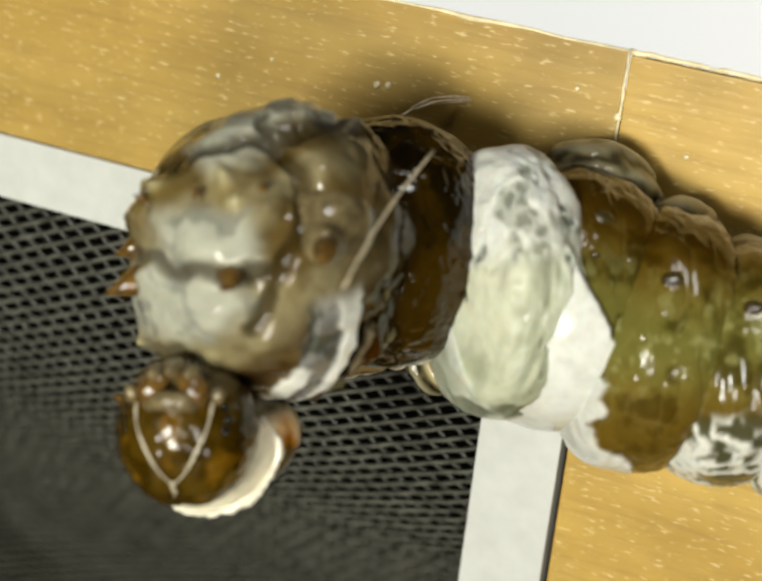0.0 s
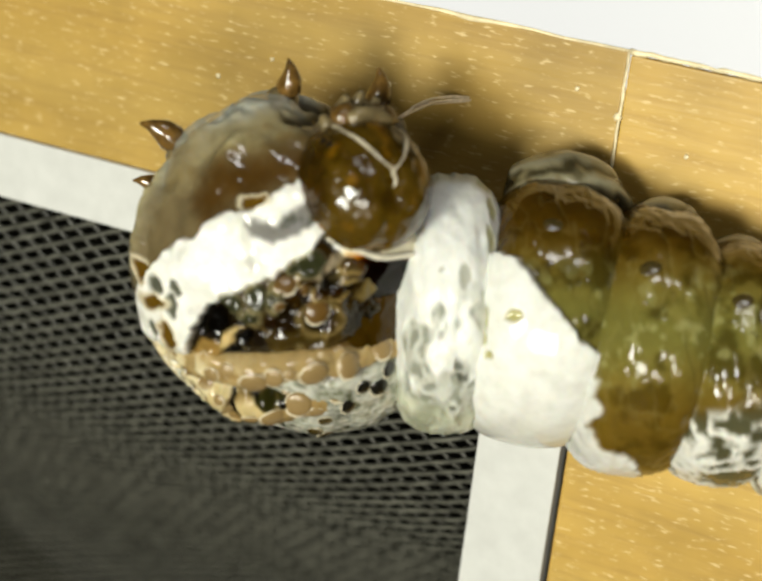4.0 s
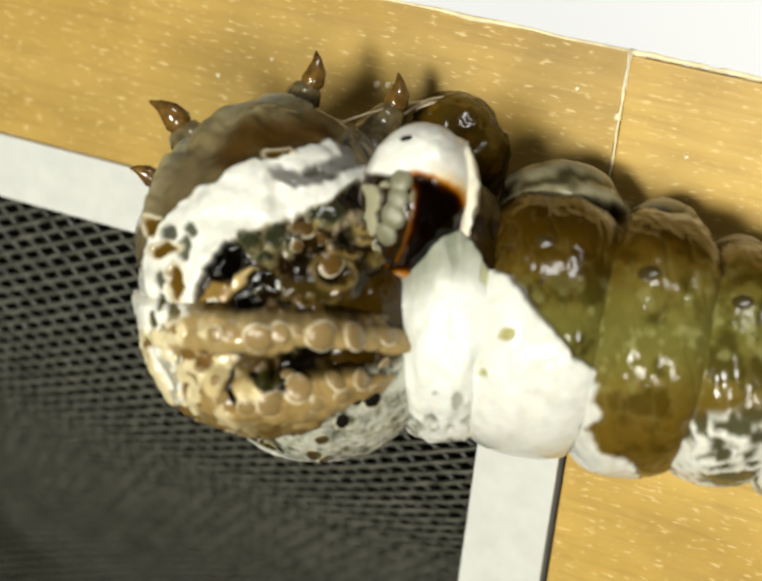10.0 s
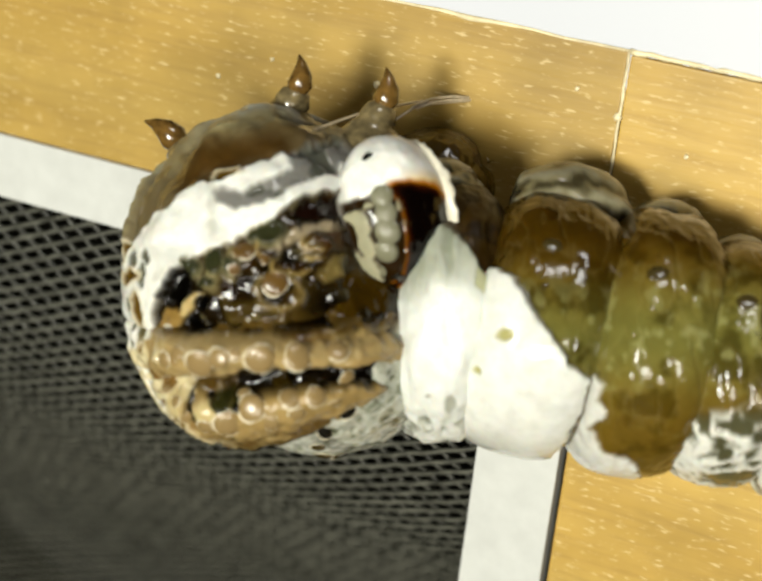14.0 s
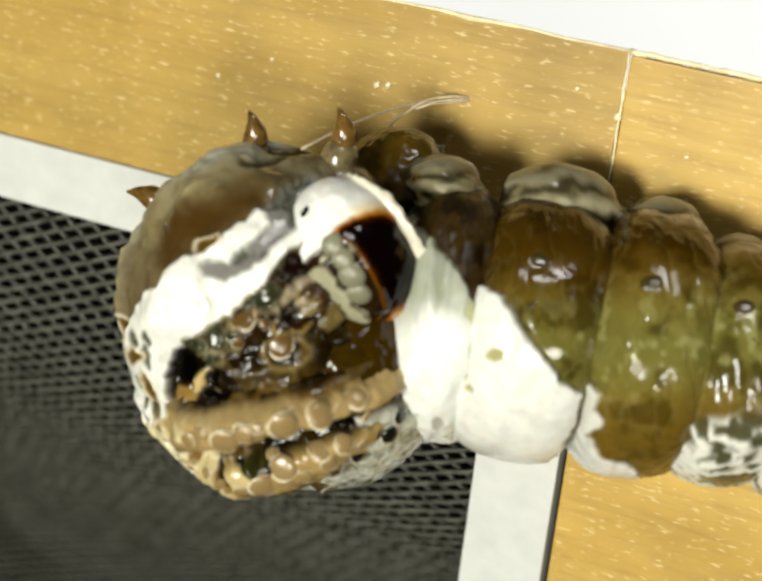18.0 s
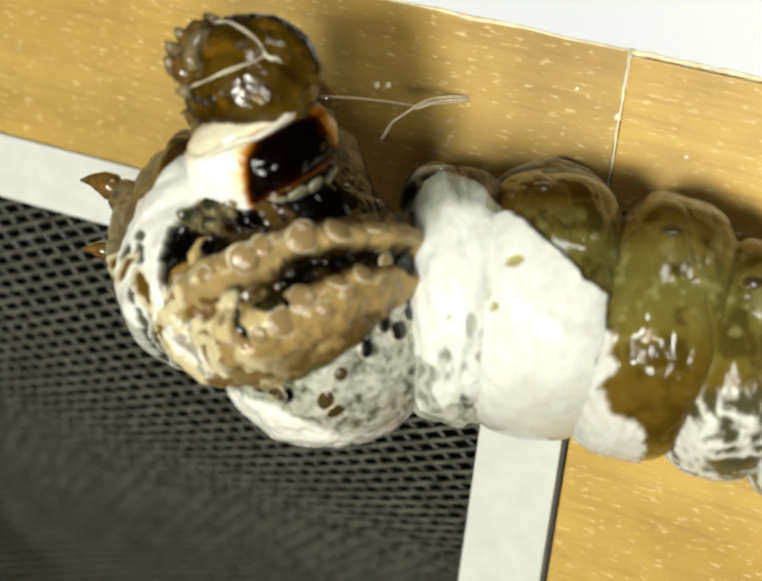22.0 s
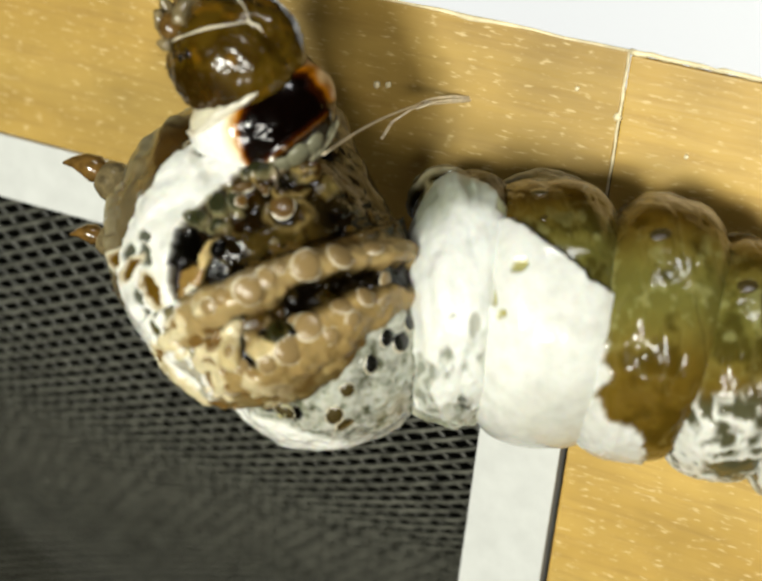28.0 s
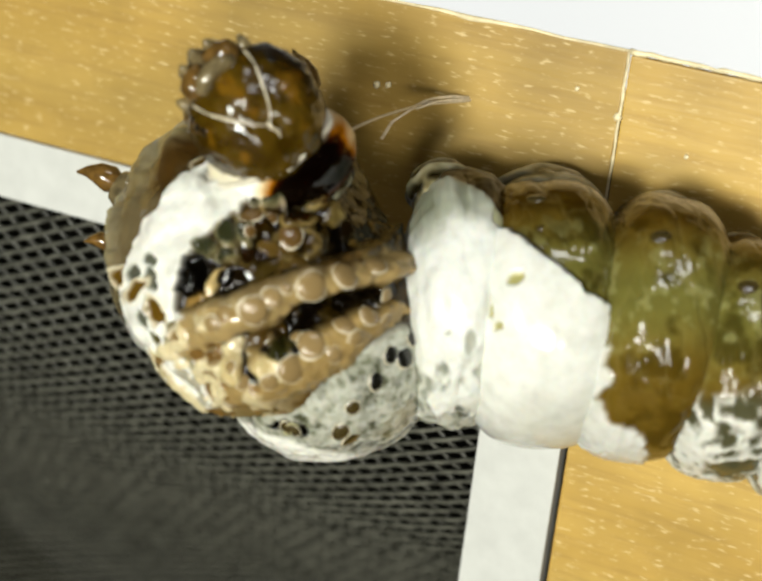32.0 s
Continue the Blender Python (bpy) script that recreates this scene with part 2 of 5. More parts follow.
def tubercle(ob, u, v, size, mat, rim=None, lift=0, oval=1.0, name="tubercle"):
    p, n = on_skin(ob, u, v, lift)
    me = bead_mesh("dome").copy()
    t = part(name, me, mat, ob)
    q = n.to_track_quat("Z", "Y").to_matrix().to_4x4()
    t.matrix_basis = Matrix.Translation(p) @ q @ Matrix.Diagonal((size * CELL * oval, size * CELL, size * CELL, 1))
    if rim:
        me2 = bead_mesh("ring").copy()
        e = part("tubercle_rim", me2, rim, ob)
        e.matrix_basis = Matrix.Translation(p + n * 1 * CELL) @ q @ Matrix.Diagonal((size * 1.0 * CELL * oval, size * 1.0 * CELL, size * CELL, 1))
    return t


# ---------------------------------------------------------------- the cage front
Z0 = 0.12
TOP, LOW, INNER = Z0 + 12.95 * MM, Z0 + 2.75 * MM, Z0 - 0.38 * MM
SIDE, EDGE = 9.55 * MM, 5.53 * MM


def wooden_front():
    front = tagged(new("cage_front"), "varnished pine cage front with white strip and dark net", "cage", kind="structure")
    front.location = (0, 0, 0)
    flat(part("top_rail", block(-0.075, SIDE - 0.00006, 0, 0.0004, LOW, TOP, 0.0001), WOOD_RAIL, front))
    flat(part("side_stile", block(SIDE + 0.00006, SIDE + 0.018, 0.00002, 0.0004, 0.0, TOP - 0.00012, 0.0001), WOOD_STILE, front))
    flat(part("far_stile", block(-0.093, -0.075, 0, 0.009, 0.0, TOP, 0.0002), WOOD_STILE, front))
    flat(part("bottom_rail", block(-0.075, SIDE, 0, 0.009, 0.0, 0.012, 0.0002), WOOD_RAIL, front))
    # the pale filled joint between rail and stile, with crumbs of glue in it
    bm = bmesh.new()
    rnd = random.Random(4)
    pts = []
    for k in range(30):
        t = k / 29
        pts.append((SIDE + rnd.uniform(-0.00002, 0.00002), 0.00001, LOW + (TOP - LOW) * t))
    tube(pts, [rnd.uniform(0.00005, 0.00009) for _ in pts], 6, bm)
    part("joint_filler", bm, GLUE, front)
    # raised, chipped lip of varnish along the top edge
    for x0, x1, name in ((-0.075, SIDE, "top_lip"), (SIDE, SIDE + 0.018, "top_lip")):
        pts = [(x0 + (x1 - x0) * k / 60, 0.00012 + rnd.uniform(-0.00004, 0.00006), TOP + rnd.uniform(-0.00002, 0.00006)) for k in range(61)]
        part(name, tube(pts, [rnd.uniform(0.00007, 0.00015) for _ in pts], 6), GLUE, front)
    flat(part("white_strip", block(-0.075, SIDE - 0.0002, -0.00018, 0.001, INNER, LOW - 0.00003, 0.00006), TAPE, front))
    flat(part("white_strip", block(EDGE, SIDE - 0.0002, -0.00018, 0.001, 0.012, INNER - 0.00002, 0.00006), TAPE, front))
    # lumps of varnish and grit on the wood
    for x, z, s in ((-1.3, 9.25, 0.16), (-0.8, 9.35, 0.14), (9.5, 10.2, 0.17), (7.6, 11.0, 0.1), (12.6, 9.2, 0.1), (10.3, 4.0, 0.12), (-9.0, 8.0, 0.12), (-6.4, 9.3, 0.1)):
        bm = bmesh.new()
        bmesh.ops.create_icosphere(bm, subdivisions=2, radius=s * MM)
        for v in bm.verts:
            v.co *= 1 + rnd.uniform(-0.3, 0.3)
            v.co.y *= 0.45
        part("grit", bm, BEAD if s > 0.18 else GLUE, front).location = (x * MM, -0.00002, Z0 + z * MM)
    return front


def net():
    ob = tagged(new("insect_net"), "dark grey woven insect net stretched in the frame", "net", kind="structure")
    ob.location = (0, 0.0006, Z0)

    def sag(z):
        """The net hangs back from the frame, more so towards its middle."""
        return 0.022 * math.tanh(0.38 * (max(0.0, -z - 0.002) / 0.0155) ** 2.2)
    across = Vector((0.912, 0, 0.41)).normalized()
    step_v, step_h, rnd = 0.66 * MM, 0.90 * MM, random.Random(8)
    x_min, x_max, z_min, z_max = -0.040, 0.0062, -0.040, -0.0001
    for k in range(-2, 92):
        # slanting weft thread, drawn from edge to edge
        pts = []
        n = 120
        for i in range(n + 1):
            x = x_min + (x_max - x_min) * i / n
            z = 0.012 - k * step_v + (x + 0.0002) * across.z / across.x
            if z_min < z < z_max:
                pts.append((x, sag(z) - 0.00012 + 0.00007 * math.cos(math.pi * x / step_h) * (-1) ** k, z + rnd.uniform(-1, 1) * 0.000015))
        if len(pts) > 2:
            part("net_thread", tube(pts, 0.00011, 6), WEFT, ob)
    down = Vector((0.79, 0, -0.61))
    for k in range(-6, 110):
        # warp threads cross the weft on the slant, a little behind it
        pts = []
        o = Vector((x_min - 0.026, 0, 0.001)) + across * (k * 0.98 * MM)
        for i in range(190):
            p = o + down * (i * 0.00034)
            if x_min < p.x < x_max and z_min < p.z < z_max:
                pts.append((p.x, sag(p.z) + 0.00012 - 0.00006 * math.cos(math.pi * i * 0.34 / 0.7), p.z + rnd.uniform(-1, 1) * 0.00001))
        if len(pts) > 2:
            part("net_thread", tube(pts, 0.0001, 6), THREAD, ob)
    return ob


def surroundings():
    # added table out of view, kept dark so wet skin mirrors little from below
    t = flat(part("table", block(-1.2, 1.2, -0.9, 1.0, -0.03, 0.0, 0.002), UNSEEN_TABLE))
    tagged(t, "added dark table top under the cage, out of view", "table", kind="structure")
    lid = LOW + 0.0005
    # near-black panels put the unlit depth of the cage into their colour
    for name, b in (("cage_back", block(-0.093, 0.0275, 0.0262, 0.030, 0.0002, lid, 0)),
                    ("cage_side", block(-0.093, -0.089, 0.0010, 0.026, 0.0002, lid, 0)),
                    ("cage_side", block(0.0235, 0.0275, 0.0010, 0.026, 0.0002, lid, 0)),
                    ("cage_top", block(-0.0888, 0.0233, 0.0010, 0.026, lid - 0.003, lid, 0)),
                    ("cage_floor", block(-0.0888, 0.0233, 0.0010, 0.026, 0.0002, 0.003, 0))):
        tagged(flat(part(name, b, UNLIT_INSIDE)), "near-black panel standing in for the unlit cage interior", "cage", kind="structure")
    # the backdrop gives off its own glow to keep the background white
    m, nt, b = material("backdrop_glow")
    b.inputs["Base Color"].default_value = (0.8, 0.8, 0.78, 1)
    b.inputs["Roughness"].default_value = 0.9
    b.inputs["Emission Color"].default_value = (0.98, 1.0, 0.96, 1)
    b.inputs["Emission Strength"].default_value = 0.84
    tagged(flat(part("backdrop", block(-0.30, 0.16, 0.25, 0.27, 0.0005, 0.15, 0), m)), "glowing white backdrop added behind the cage", "screen", kind="structure")


# ---------------------------------------------------------------- the caterpillar
WHITE, MAROON = rgb(248, 248, 240), rgb(44, 20, 6)
BALL = (560, 588, 110)
R_MID, R_HIND, R_FIRST = (288, 328, 290), (298, 335, 300), (238, 252, 252)


def mottled(P, size, seed):
    g = np.abs(grain(P, size, seed, 4) - 0.5) * 2
    return 1 - step(0.05, 0.32, g)


def dots(u, v, spots):
    m = np.zeros(u.shape)
    for x, y, a, b in spots:
        m = np.maximum(m, 1 - step(0.75, 1.1, np.hypot((u - x) / a, (v - y) / b)))
    return m


def belly_chart(P):
    """Chart of the ring's underside, as it lies when the animal rears up and shows its belly."""
    r = Vector((radians(108), radians(-10), radians(20)))
    m = np.array(Matrix.Rotation(r.length, 3, r.normalized()))
    Q = P @ m.T
    return BALL[0] + 20 + Q[:, 0], BALL[1] - 70 - Q[:, 1], Q[:, 2]


def blobs(u, v, spots):
    """Soft round swellings on the chart: (x, y, radius)."""
    m = np.zeros(u.shape)
    for x, y, r in spots:
        m = np.maximum(m, np.exp(-((u - x) ** 2 + (v - y) ** 2) / (r * r)))
    return m


def mid_paint(P, u, v, N):
    """Second thoracic segment: white flank, dark brown saddle with black marks, grey-brown belly with leg stumps."""
    p = Paint(len(P), rgb(168, 156, 120))
    p.lay(step(0.45, 0.62, grain(P, 120, 21)), rgb(126, 108, 70))
    p.lay(step(0.55, 0.7, grain(P, 30, 27)) * 0.3, rgb(140, 112, 62), 0)
    # the underside: translucent grey swellings between brown folds
    bu, bv, bz = belly_chart(P)
    bu = bu + (grain(P, 50, 25) - 0.5) * 40
    bv = bv + (grain(P, 50, 26) - 0.5) * 40
    low = step(-60, 20, bz)
    p.lay(low * step(660, 780, bu) * 0.75, rgb(78, 58, 24))
    pale = np.maximum.reduce([step(-40, 10, inside(bu, bv, c)) for c in (
        [(590, 260), (640, 190), (720, 200), (790, 190), (850, 240), (810, 285), (720, 285), (640, 280)],
        [(310, 590), (350, 545), (440, 530), (500, 560), (540, 620), (470, 665), (330, 690)],
        [(385, 470), (470, 470), (545, 480), (560, 550), (480, 545), (400, 520)],
        [(440, 340), (520, 285), (600, 300), (560, 340), (480, 380)])])
    p.lay(low * pale * 0.85, rgb(202, 204, 188), 16)
    p.lay(low * pale * step(0.5, 0.66, grain(P, 44, 28)) * 0.6, rgb(150, 152, 142), -8)
    stump = blobs(bu, bv, [(380, 420, 38), (500, 425, 40), (335, 700, 34), (480, 745, 44), (390, 695, 26), (330, 460, 26)])
    p.lay(low * stump * 0.55, rgb(150, 128, 74), 30)
    p.lay(low * blobs(bu, bv, [(375, 405, 15), (495, 400, 15), (520, 440, 12), (475, 720, 18), (345, 680, 14)]), rgb(206, 196, 150), 10)
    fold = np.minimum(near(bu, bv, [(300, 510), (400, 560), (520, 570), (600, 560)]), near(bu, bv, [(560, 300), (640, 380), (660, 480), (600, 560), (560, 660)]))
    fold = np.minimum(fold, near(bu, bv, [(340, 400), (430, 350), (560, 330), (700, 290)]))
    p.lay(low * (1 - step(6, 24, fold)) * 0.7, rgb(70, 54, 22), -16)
    lump = blobs(bu, bv, [(700, 370, 70), (810, 320, 60), (640, 520, 60), (580, 460, 46), (860, 440, 50)])
    p.h += low * lump * 22
    p.h += low * (grain(P, 100, 57, 2) - 0.5) * 34

    front = np.where(P[:, 0] < -100, step(-170, -90, P[:, 2]), step(-10, 60, P[:, 2]))
    # grey skin between belly and flank
    p.lay(step(-30, 20, inside(u, v, [(270, 600), (290, 470), (360, 370), (420, 320), (520, 270), (640, 250), (780, 250), (780, 340), (600, 340), (440, 400), (330, 500), (300, 620)])) * front * 0.8, rgb(126, 110, 80), 0)
    p.lay(step(-25, 25, inside(u, v, [(430, 330), (480, 285), (560, 262), (660, 262), (680, 300), (600, 308), (520, 335), (455, 372)])) * front * 0.85, rgb(100, 70, 30), -3)
    white = inside(u, v, [(286, 640), (300, 520), (325, 478), (360, 430), (395, 408), (432, 398), (458, 368), (505, 348), (560, 348), (605, 322), (660, 298), (700, 300), (790, 258), (860, 262), (880, 330), (800, 368), (720, 382), (660, 428), (590, 462), (520, 488), (462, 512), (428, 560), (396, 610), (394, 690), (376, 740), (300, 740)])
    w = step(-4, 5, white) * front
    p.lay(w, WHITE, 8)
    p.lay(w * step(0.56, 0.68, grain(P, 70, 33)) * 0.35, rgb(190, 192, 184), -3)
    grey = inside(u, v, [(538, 372), (562, 362), (600, 374), (650, 350), (688, 332), (672, 300), (700, 276), (760, 270), (790, 285), (765, 335), (735, 346), (700, 366), (645, 392), (588, 402), (550, 388)])
    p.lay(step(-7, 7, grey) * front, rgb(150, 148, 142), -5)
    p.lay(step(-6, 6, grey) * front * step(0.5, 0.62, grain(P, 34, 35)) * 0.8, rgb(104, 106, 92), -4)
    p.lay((1 - step(4, 16, near(u, v, [(548, 440), (540, 380), (530, 352)]))) * w * 0.3, rgb(170, 170, 156), -4)
    # grey and brown eyelets in the white
    flank = [(345, 500, 17, 18), (386, 495, 13, 17), (374, 535, 14, 24), (330, 595, 10, 22), (352, 655, 11, 18), (390, 690, 16, 14), (330, 640, 8, 18), (420, 745, 20, 12), (372, 720, 12, 18)]
    p.lay(dots(u, v, [(x, y, a * 1.3, b * 1.3) for x, y, a, b in flank]) * front * 0.35, rgb(200, 200, 188), 0)
    p.lay(dots(u, v, flank) * front, rgb(118, 120, 104), -6)
    brown = [(310, 486, 13, 22), (338, 536, 26, 16), (362, 604, 14, 34), (560, 332, 28, 12)]
    p.lay(dots(u, v, [(x, y, a * 1.35, b * 1.35) for x, y, a, b in brown]) * front, rgb(226, 216, 186), 4)
    p.lay(dots(u, v, brown) * front, rgb(128, 98, 44), -7)
    # the saddle
    saddle = inside(u, v, [(392, 640), (400, 606), (424, 562), (462, 512), (520, 490), (590, 464), (660, 430), (720, 384), (850, 372), (885, 560), (850, 720), (600, 745), (430, 720)])
    s = step(-4, 5, saddle) * front
    p.lay(s, rgb(72, 53, 22), -6)
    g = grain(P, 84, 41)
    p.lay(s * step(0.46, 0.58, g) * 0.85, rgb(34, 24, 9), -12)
    p.lay(s * step(0.58, 0.68, grain(P, 60, 43)) * 0.5, rgb(122, 100, 54), 9)
    p.lay(s * step(0.62, 0.7, grain(P, 46, 47)) * 0.6, rgb(168, 156, 112), 8)
    p.lay(step(-8, 10, inside(u, v, [(560, 590), (610, 560), (650, 590), (690, 610), (700, 645), (640, 650), (580, 640)])) * front * 0.5, rgb(120, 100, 52), 8)
    ring, fill = rings(u, v, [(560, 560), (640, 510), (720, 500), (780, 470)], 46, 7, 9, (12, 22))
    p.lay(fill * s * 0.6, rgb(80, 48, 14), 8)
    p.lay(ring * s * 0.75, rgb(190, 164, 104), 5)
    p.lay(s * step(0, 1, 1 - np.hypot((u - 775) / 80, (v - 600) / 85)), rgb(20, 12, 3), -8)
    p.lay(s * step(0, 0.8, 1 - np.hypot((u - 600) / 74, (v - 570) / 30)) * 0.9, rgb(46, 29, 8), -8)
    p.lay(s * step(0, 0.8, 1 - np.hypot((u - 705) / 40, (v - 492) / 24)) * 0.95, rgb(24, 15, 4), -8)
    p.lay(step(-6, 6, inside(u, v, [(696, 420), (722, 392), (770, 378), (800, 384), (796, 412), (750, 420)])) * front, rgb(48, 24, 12), -5)
    p.lay(step(-6, 8, inside(u, v, [(672, 474), (700, 448), (742, 430), (788, 424), (790, 446), (740, 456), (708, 470), (684, 484)])) * front * 0.9, rgb(184, 168, 138), 8)
    p.lay(step(-6, 8, inside(u, v, [(736, 456), (786, 446), (788, 486), (760, 490)])) * front, rgb(92, 58, 24), 4)
    p.lay(step(-6, 8, inside(u, v, [(752, 540), (776, 500), (790, 500), (794, 545), (770, 556)])) * front * 0.8, rgb(150, 132, 82), 8)
    ring = np.exp(-((np.hypot((u - 682) / 1.05, v - 566) - 40) / 7) ** 2)
    p.lay(ring * s * 0.6, rgb(170, 148, 96), 6)
    edge = [(500, 512, 19, 18), (552, 502, 22, 20), (530, 540, 20, 12), (664, 452, 28, 22), (632, 456, 12, 10), (590, 510, 18, 16)]
    p.lay(dots(u, v, [(x, y, a * 1.25, b * 1.25) for x, y, a, b in edge]) * front * 0.7, rgb(176, 170, 130), 4)
    p.lay(dots(u, v, edge) * front, rgb(74, 76, 50), 12)
    p.lay(step(-5, 5, inside(u, v, [(410, 572), (436, 538), (458, 512), (480, 520), (492, 548), (480, 575), (462, 592), (440, 584), (424, 594)])) * front, rgb(16, 11, 3), -6)
    p.lay(step(-5, 5, inside(u, v, [(462, 612), (472, 582), (500, 562), (530, 572), (500, 592), (484, 622)])) * front, rgb(214, 188, 128), 6)
    p.lay(step(-5, 5, inside(u, v, [(400, 640), (420, 600), (456, 596), (470, 620), (452, 652), (410, 668)])) * front * 0.9, rgb(176, 142, 82), 5)
    p.lay(dots(u, v, [(432, 642, 20, 9), (446, 656, 10, 12)]) * front, rgb(232, 226, 204), 4)
    p.lay(dots(u, v, [(520, 588, 24, 19), (496, 630, 28, 20), (478, 640, 20, 13)]) * front, rgb(6, 5, 2), -4)
    p.h += (grain(P, 100, 51, 2) - 0.5) * 20 * (1 - w) * (1 - s) + (grain(P, 30, 52) - 0.5) * 5 + (grain(P, 40, 58) - 0.5) * 8 * s
    return p


def mid_zone(P):
    """The belly bulges where the legs stand."""
    d = P / np.linalg.norm(P, axis=1)[:, None]
    k = d @ np.array((0.30, 0.84, -0.45))
    return 1 + 0.13 * step(0.35, 0.95, k) - 0.35 * step(0.06, 0.55, -d[:, 1]) - 0.02 - 0.08 * step(0.8, 0.98, -d[:, 0]) * step(-0.3, 0.1, -d[:, 1])


def rings(u, v, line, width, count, seed, sizes):
    """Pale ring marks scattered along a line on the chart, coloured as glare on their lit side: (ring, filling)."""
    rnd = random.Random(seed)
    ring, fill = np.zeros(u.shape), np.zeros(u.shape)
    for k in range(count):
        t = rnd.random() * (len(line) - 1)
        i = int(t)
        (ax, ay), (bx, by) = line[i], line[i + 1]
        x = ax + (bx - ax) * (t - i) + rnd.uniform(-0.3, 0.3) * width
        y = ay + (by - ay) * (t - i) + rnd.uniform(-1, 1) * width
        r = rnd.uniform(*sizes)
        q = rnd.uniform(0.75, 1.25)
        d = np.hypot((u - x) * q, v - y)
        lean = rnd.uniform(1.6, 4.0)
        lit = step(-0.3, 0.8, np.cos(np.arctan2(v - y, (u - x) * q) - lean))
        ring = np.maximum(ring, np.exp(-((d - r) / 3.6) ** 2) * lit)
        fill = np.maximum(fill, 1 - step(r * 0.6, r, d))
    return ring, fill


def hind_zone(P):
    """The hind thoracic ring stands proud below its front edge, dives under the ring before it, and tucks in above the marbled ring behind."""
    a = np.degrees(np.arctan2(-P[:, 1], P[:, 2] + 1e-6))
    edge = 8 + 4 * (P[:, 0] / 300) + 9 * (grain(P, 90, 67) - 0.5)
    lip = step(230, 300, -P[:, 0])
    tuck = 60 + 8 * (grain(P, 80, 160) - 0.5)
    return 0.88 - 0.11 * step(0, 40, -a) + (0.135 - 0.09 * lip) * step(edge, edge + 8, a) * step(-175, -150, a - 360 * (a > 170)) - 0.23 * step(tuck, tuck + 16, a) - 0.06 * step(118, 150, a) - 0.06 * step(130, 290, -P[:, 0]) * step(20, 60, a) - 0.10 * step(40, 220, -P[:, 0]) * step(62, 105, a)


def hind_paint(P, u, v, N):
    """Third thoracic segment: two tan ridges with beads, a dark furrow, marbled flanks."""
    p = Paint(len(P), rgb(152, 130, 86))
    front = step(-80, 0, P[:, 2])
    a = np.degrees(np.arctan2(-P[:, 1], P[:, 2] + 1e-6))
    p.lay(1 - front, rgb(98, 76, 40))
    p.lay(step(0.5, 0.64, grain(P, 50, 61)) * 0.6, rgb(112, 78, 34))
    p.lay(step(0.6, 0.68, grain(P, 30, 63)) * 0.5, rgb(214, 186, 126), 3)
    # smooth olive skin where the ring tucks under
    p.lay(step(56, 68, a), rgb(112, 98, 58), 0)
    p.lay(step(56, 68, a) * step(0.5, 0.65, grain(P, 60, 162)) * 0.6, rgb(150, 146, 116), 0)
    left = step(-6, 7, inside(u, v, [(240, 560), (345, 590), (382, 650), (404, 705), (424, 755), (448, 806), (430, 850), (240, 800)]))
    left = left * step(-190, -120, P[:, 2])
    p.lay(left, WHITE, 3)
    p.lay(left * dots(u, v, [(330, 620, 10, 26), (352, 645, 12, 22), (378, 690, 14, 18), (330, 690, 10, 20), (360, 735, 10, 22), (410, 750, 24, 10), (395, 790, 12, 18), (310, 660, 9, 20)]), rgb(112, 104, 66), -5)
    p.lay(left * step(0.56, 0.64, grain(P, 26, 64)) * step(690, 760, v) * 0.7, rgb(150, 142, 110), -2)
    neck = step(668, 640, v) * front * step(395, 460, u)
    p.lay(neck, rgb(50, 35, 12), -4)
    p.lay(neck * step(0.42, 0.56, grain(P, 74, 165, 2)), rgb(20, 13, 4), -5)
    p.lay(neck * step(0.54, 0.62, grain(P, 46, 167, 3)) * 0.8, rgb(130, 104, 56), 8)
    # upper ridge, tapering to the body side
    wide = 44 - 16 * step(560, 760, u)
    r1 = near(u, v, [(385, 700), (430, 690), (480, 694), (560, 690), (650, 690), (740, 702), (830, 692)])
    p.lay((1 - step(0.8, 1.1, r1 / wide)) * front, rgb(190, 164, 112), 0)
    p.h += np.clip(1 - (r1 / (wide * 1.05)) ** 2, 0, 1) * 36 * front * step(340, 460, u)
    r2 = near(u, v, [(420, 800), (480, 826), (560, 826), (640, 812), (720, 790), (810, 745)])
    p.lay((1 - step(34, 52, r2)) * front, rgb(186, 158, 104), 0)
    p.h += np.clip(1 - (r2 / 52) ** 2, 0, 1) * 32 * front * step(360, 480, u)
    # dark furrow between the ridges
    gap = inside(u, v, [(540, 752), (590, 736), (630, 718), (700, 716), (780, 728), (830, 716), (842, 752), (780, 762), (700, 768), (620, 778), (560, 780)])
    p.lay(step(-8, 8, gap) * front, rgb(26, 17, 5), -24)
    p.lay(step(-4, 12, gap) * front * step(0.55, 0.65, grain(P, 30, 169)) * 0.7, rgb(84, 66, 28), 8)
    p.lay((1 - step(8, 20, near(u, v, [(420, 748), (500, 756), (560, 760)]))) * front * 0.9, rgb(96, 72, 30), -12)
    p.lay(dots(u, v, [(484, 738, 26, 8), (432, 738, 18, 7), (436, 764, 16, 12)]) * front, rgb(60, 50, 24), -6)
    # cream crust towards the flank
    crust = step(560, 430, u) * step(640, 690, v) * front
    p.lay(crust * step(0.46, 0.58, grain(P, 34, 68)), rgb(228, 214, 172), 6)
    p.lay(crust * step(0.62, 0.7, grain(P, 22, 168)), rgb(150, 116, 66), -3)
    p.lay(dots(u, v, [(520, 806, 40, 26), (448, 782, 22, 24)]) * front * 0.9, rgb(214, 194, 140), 5)
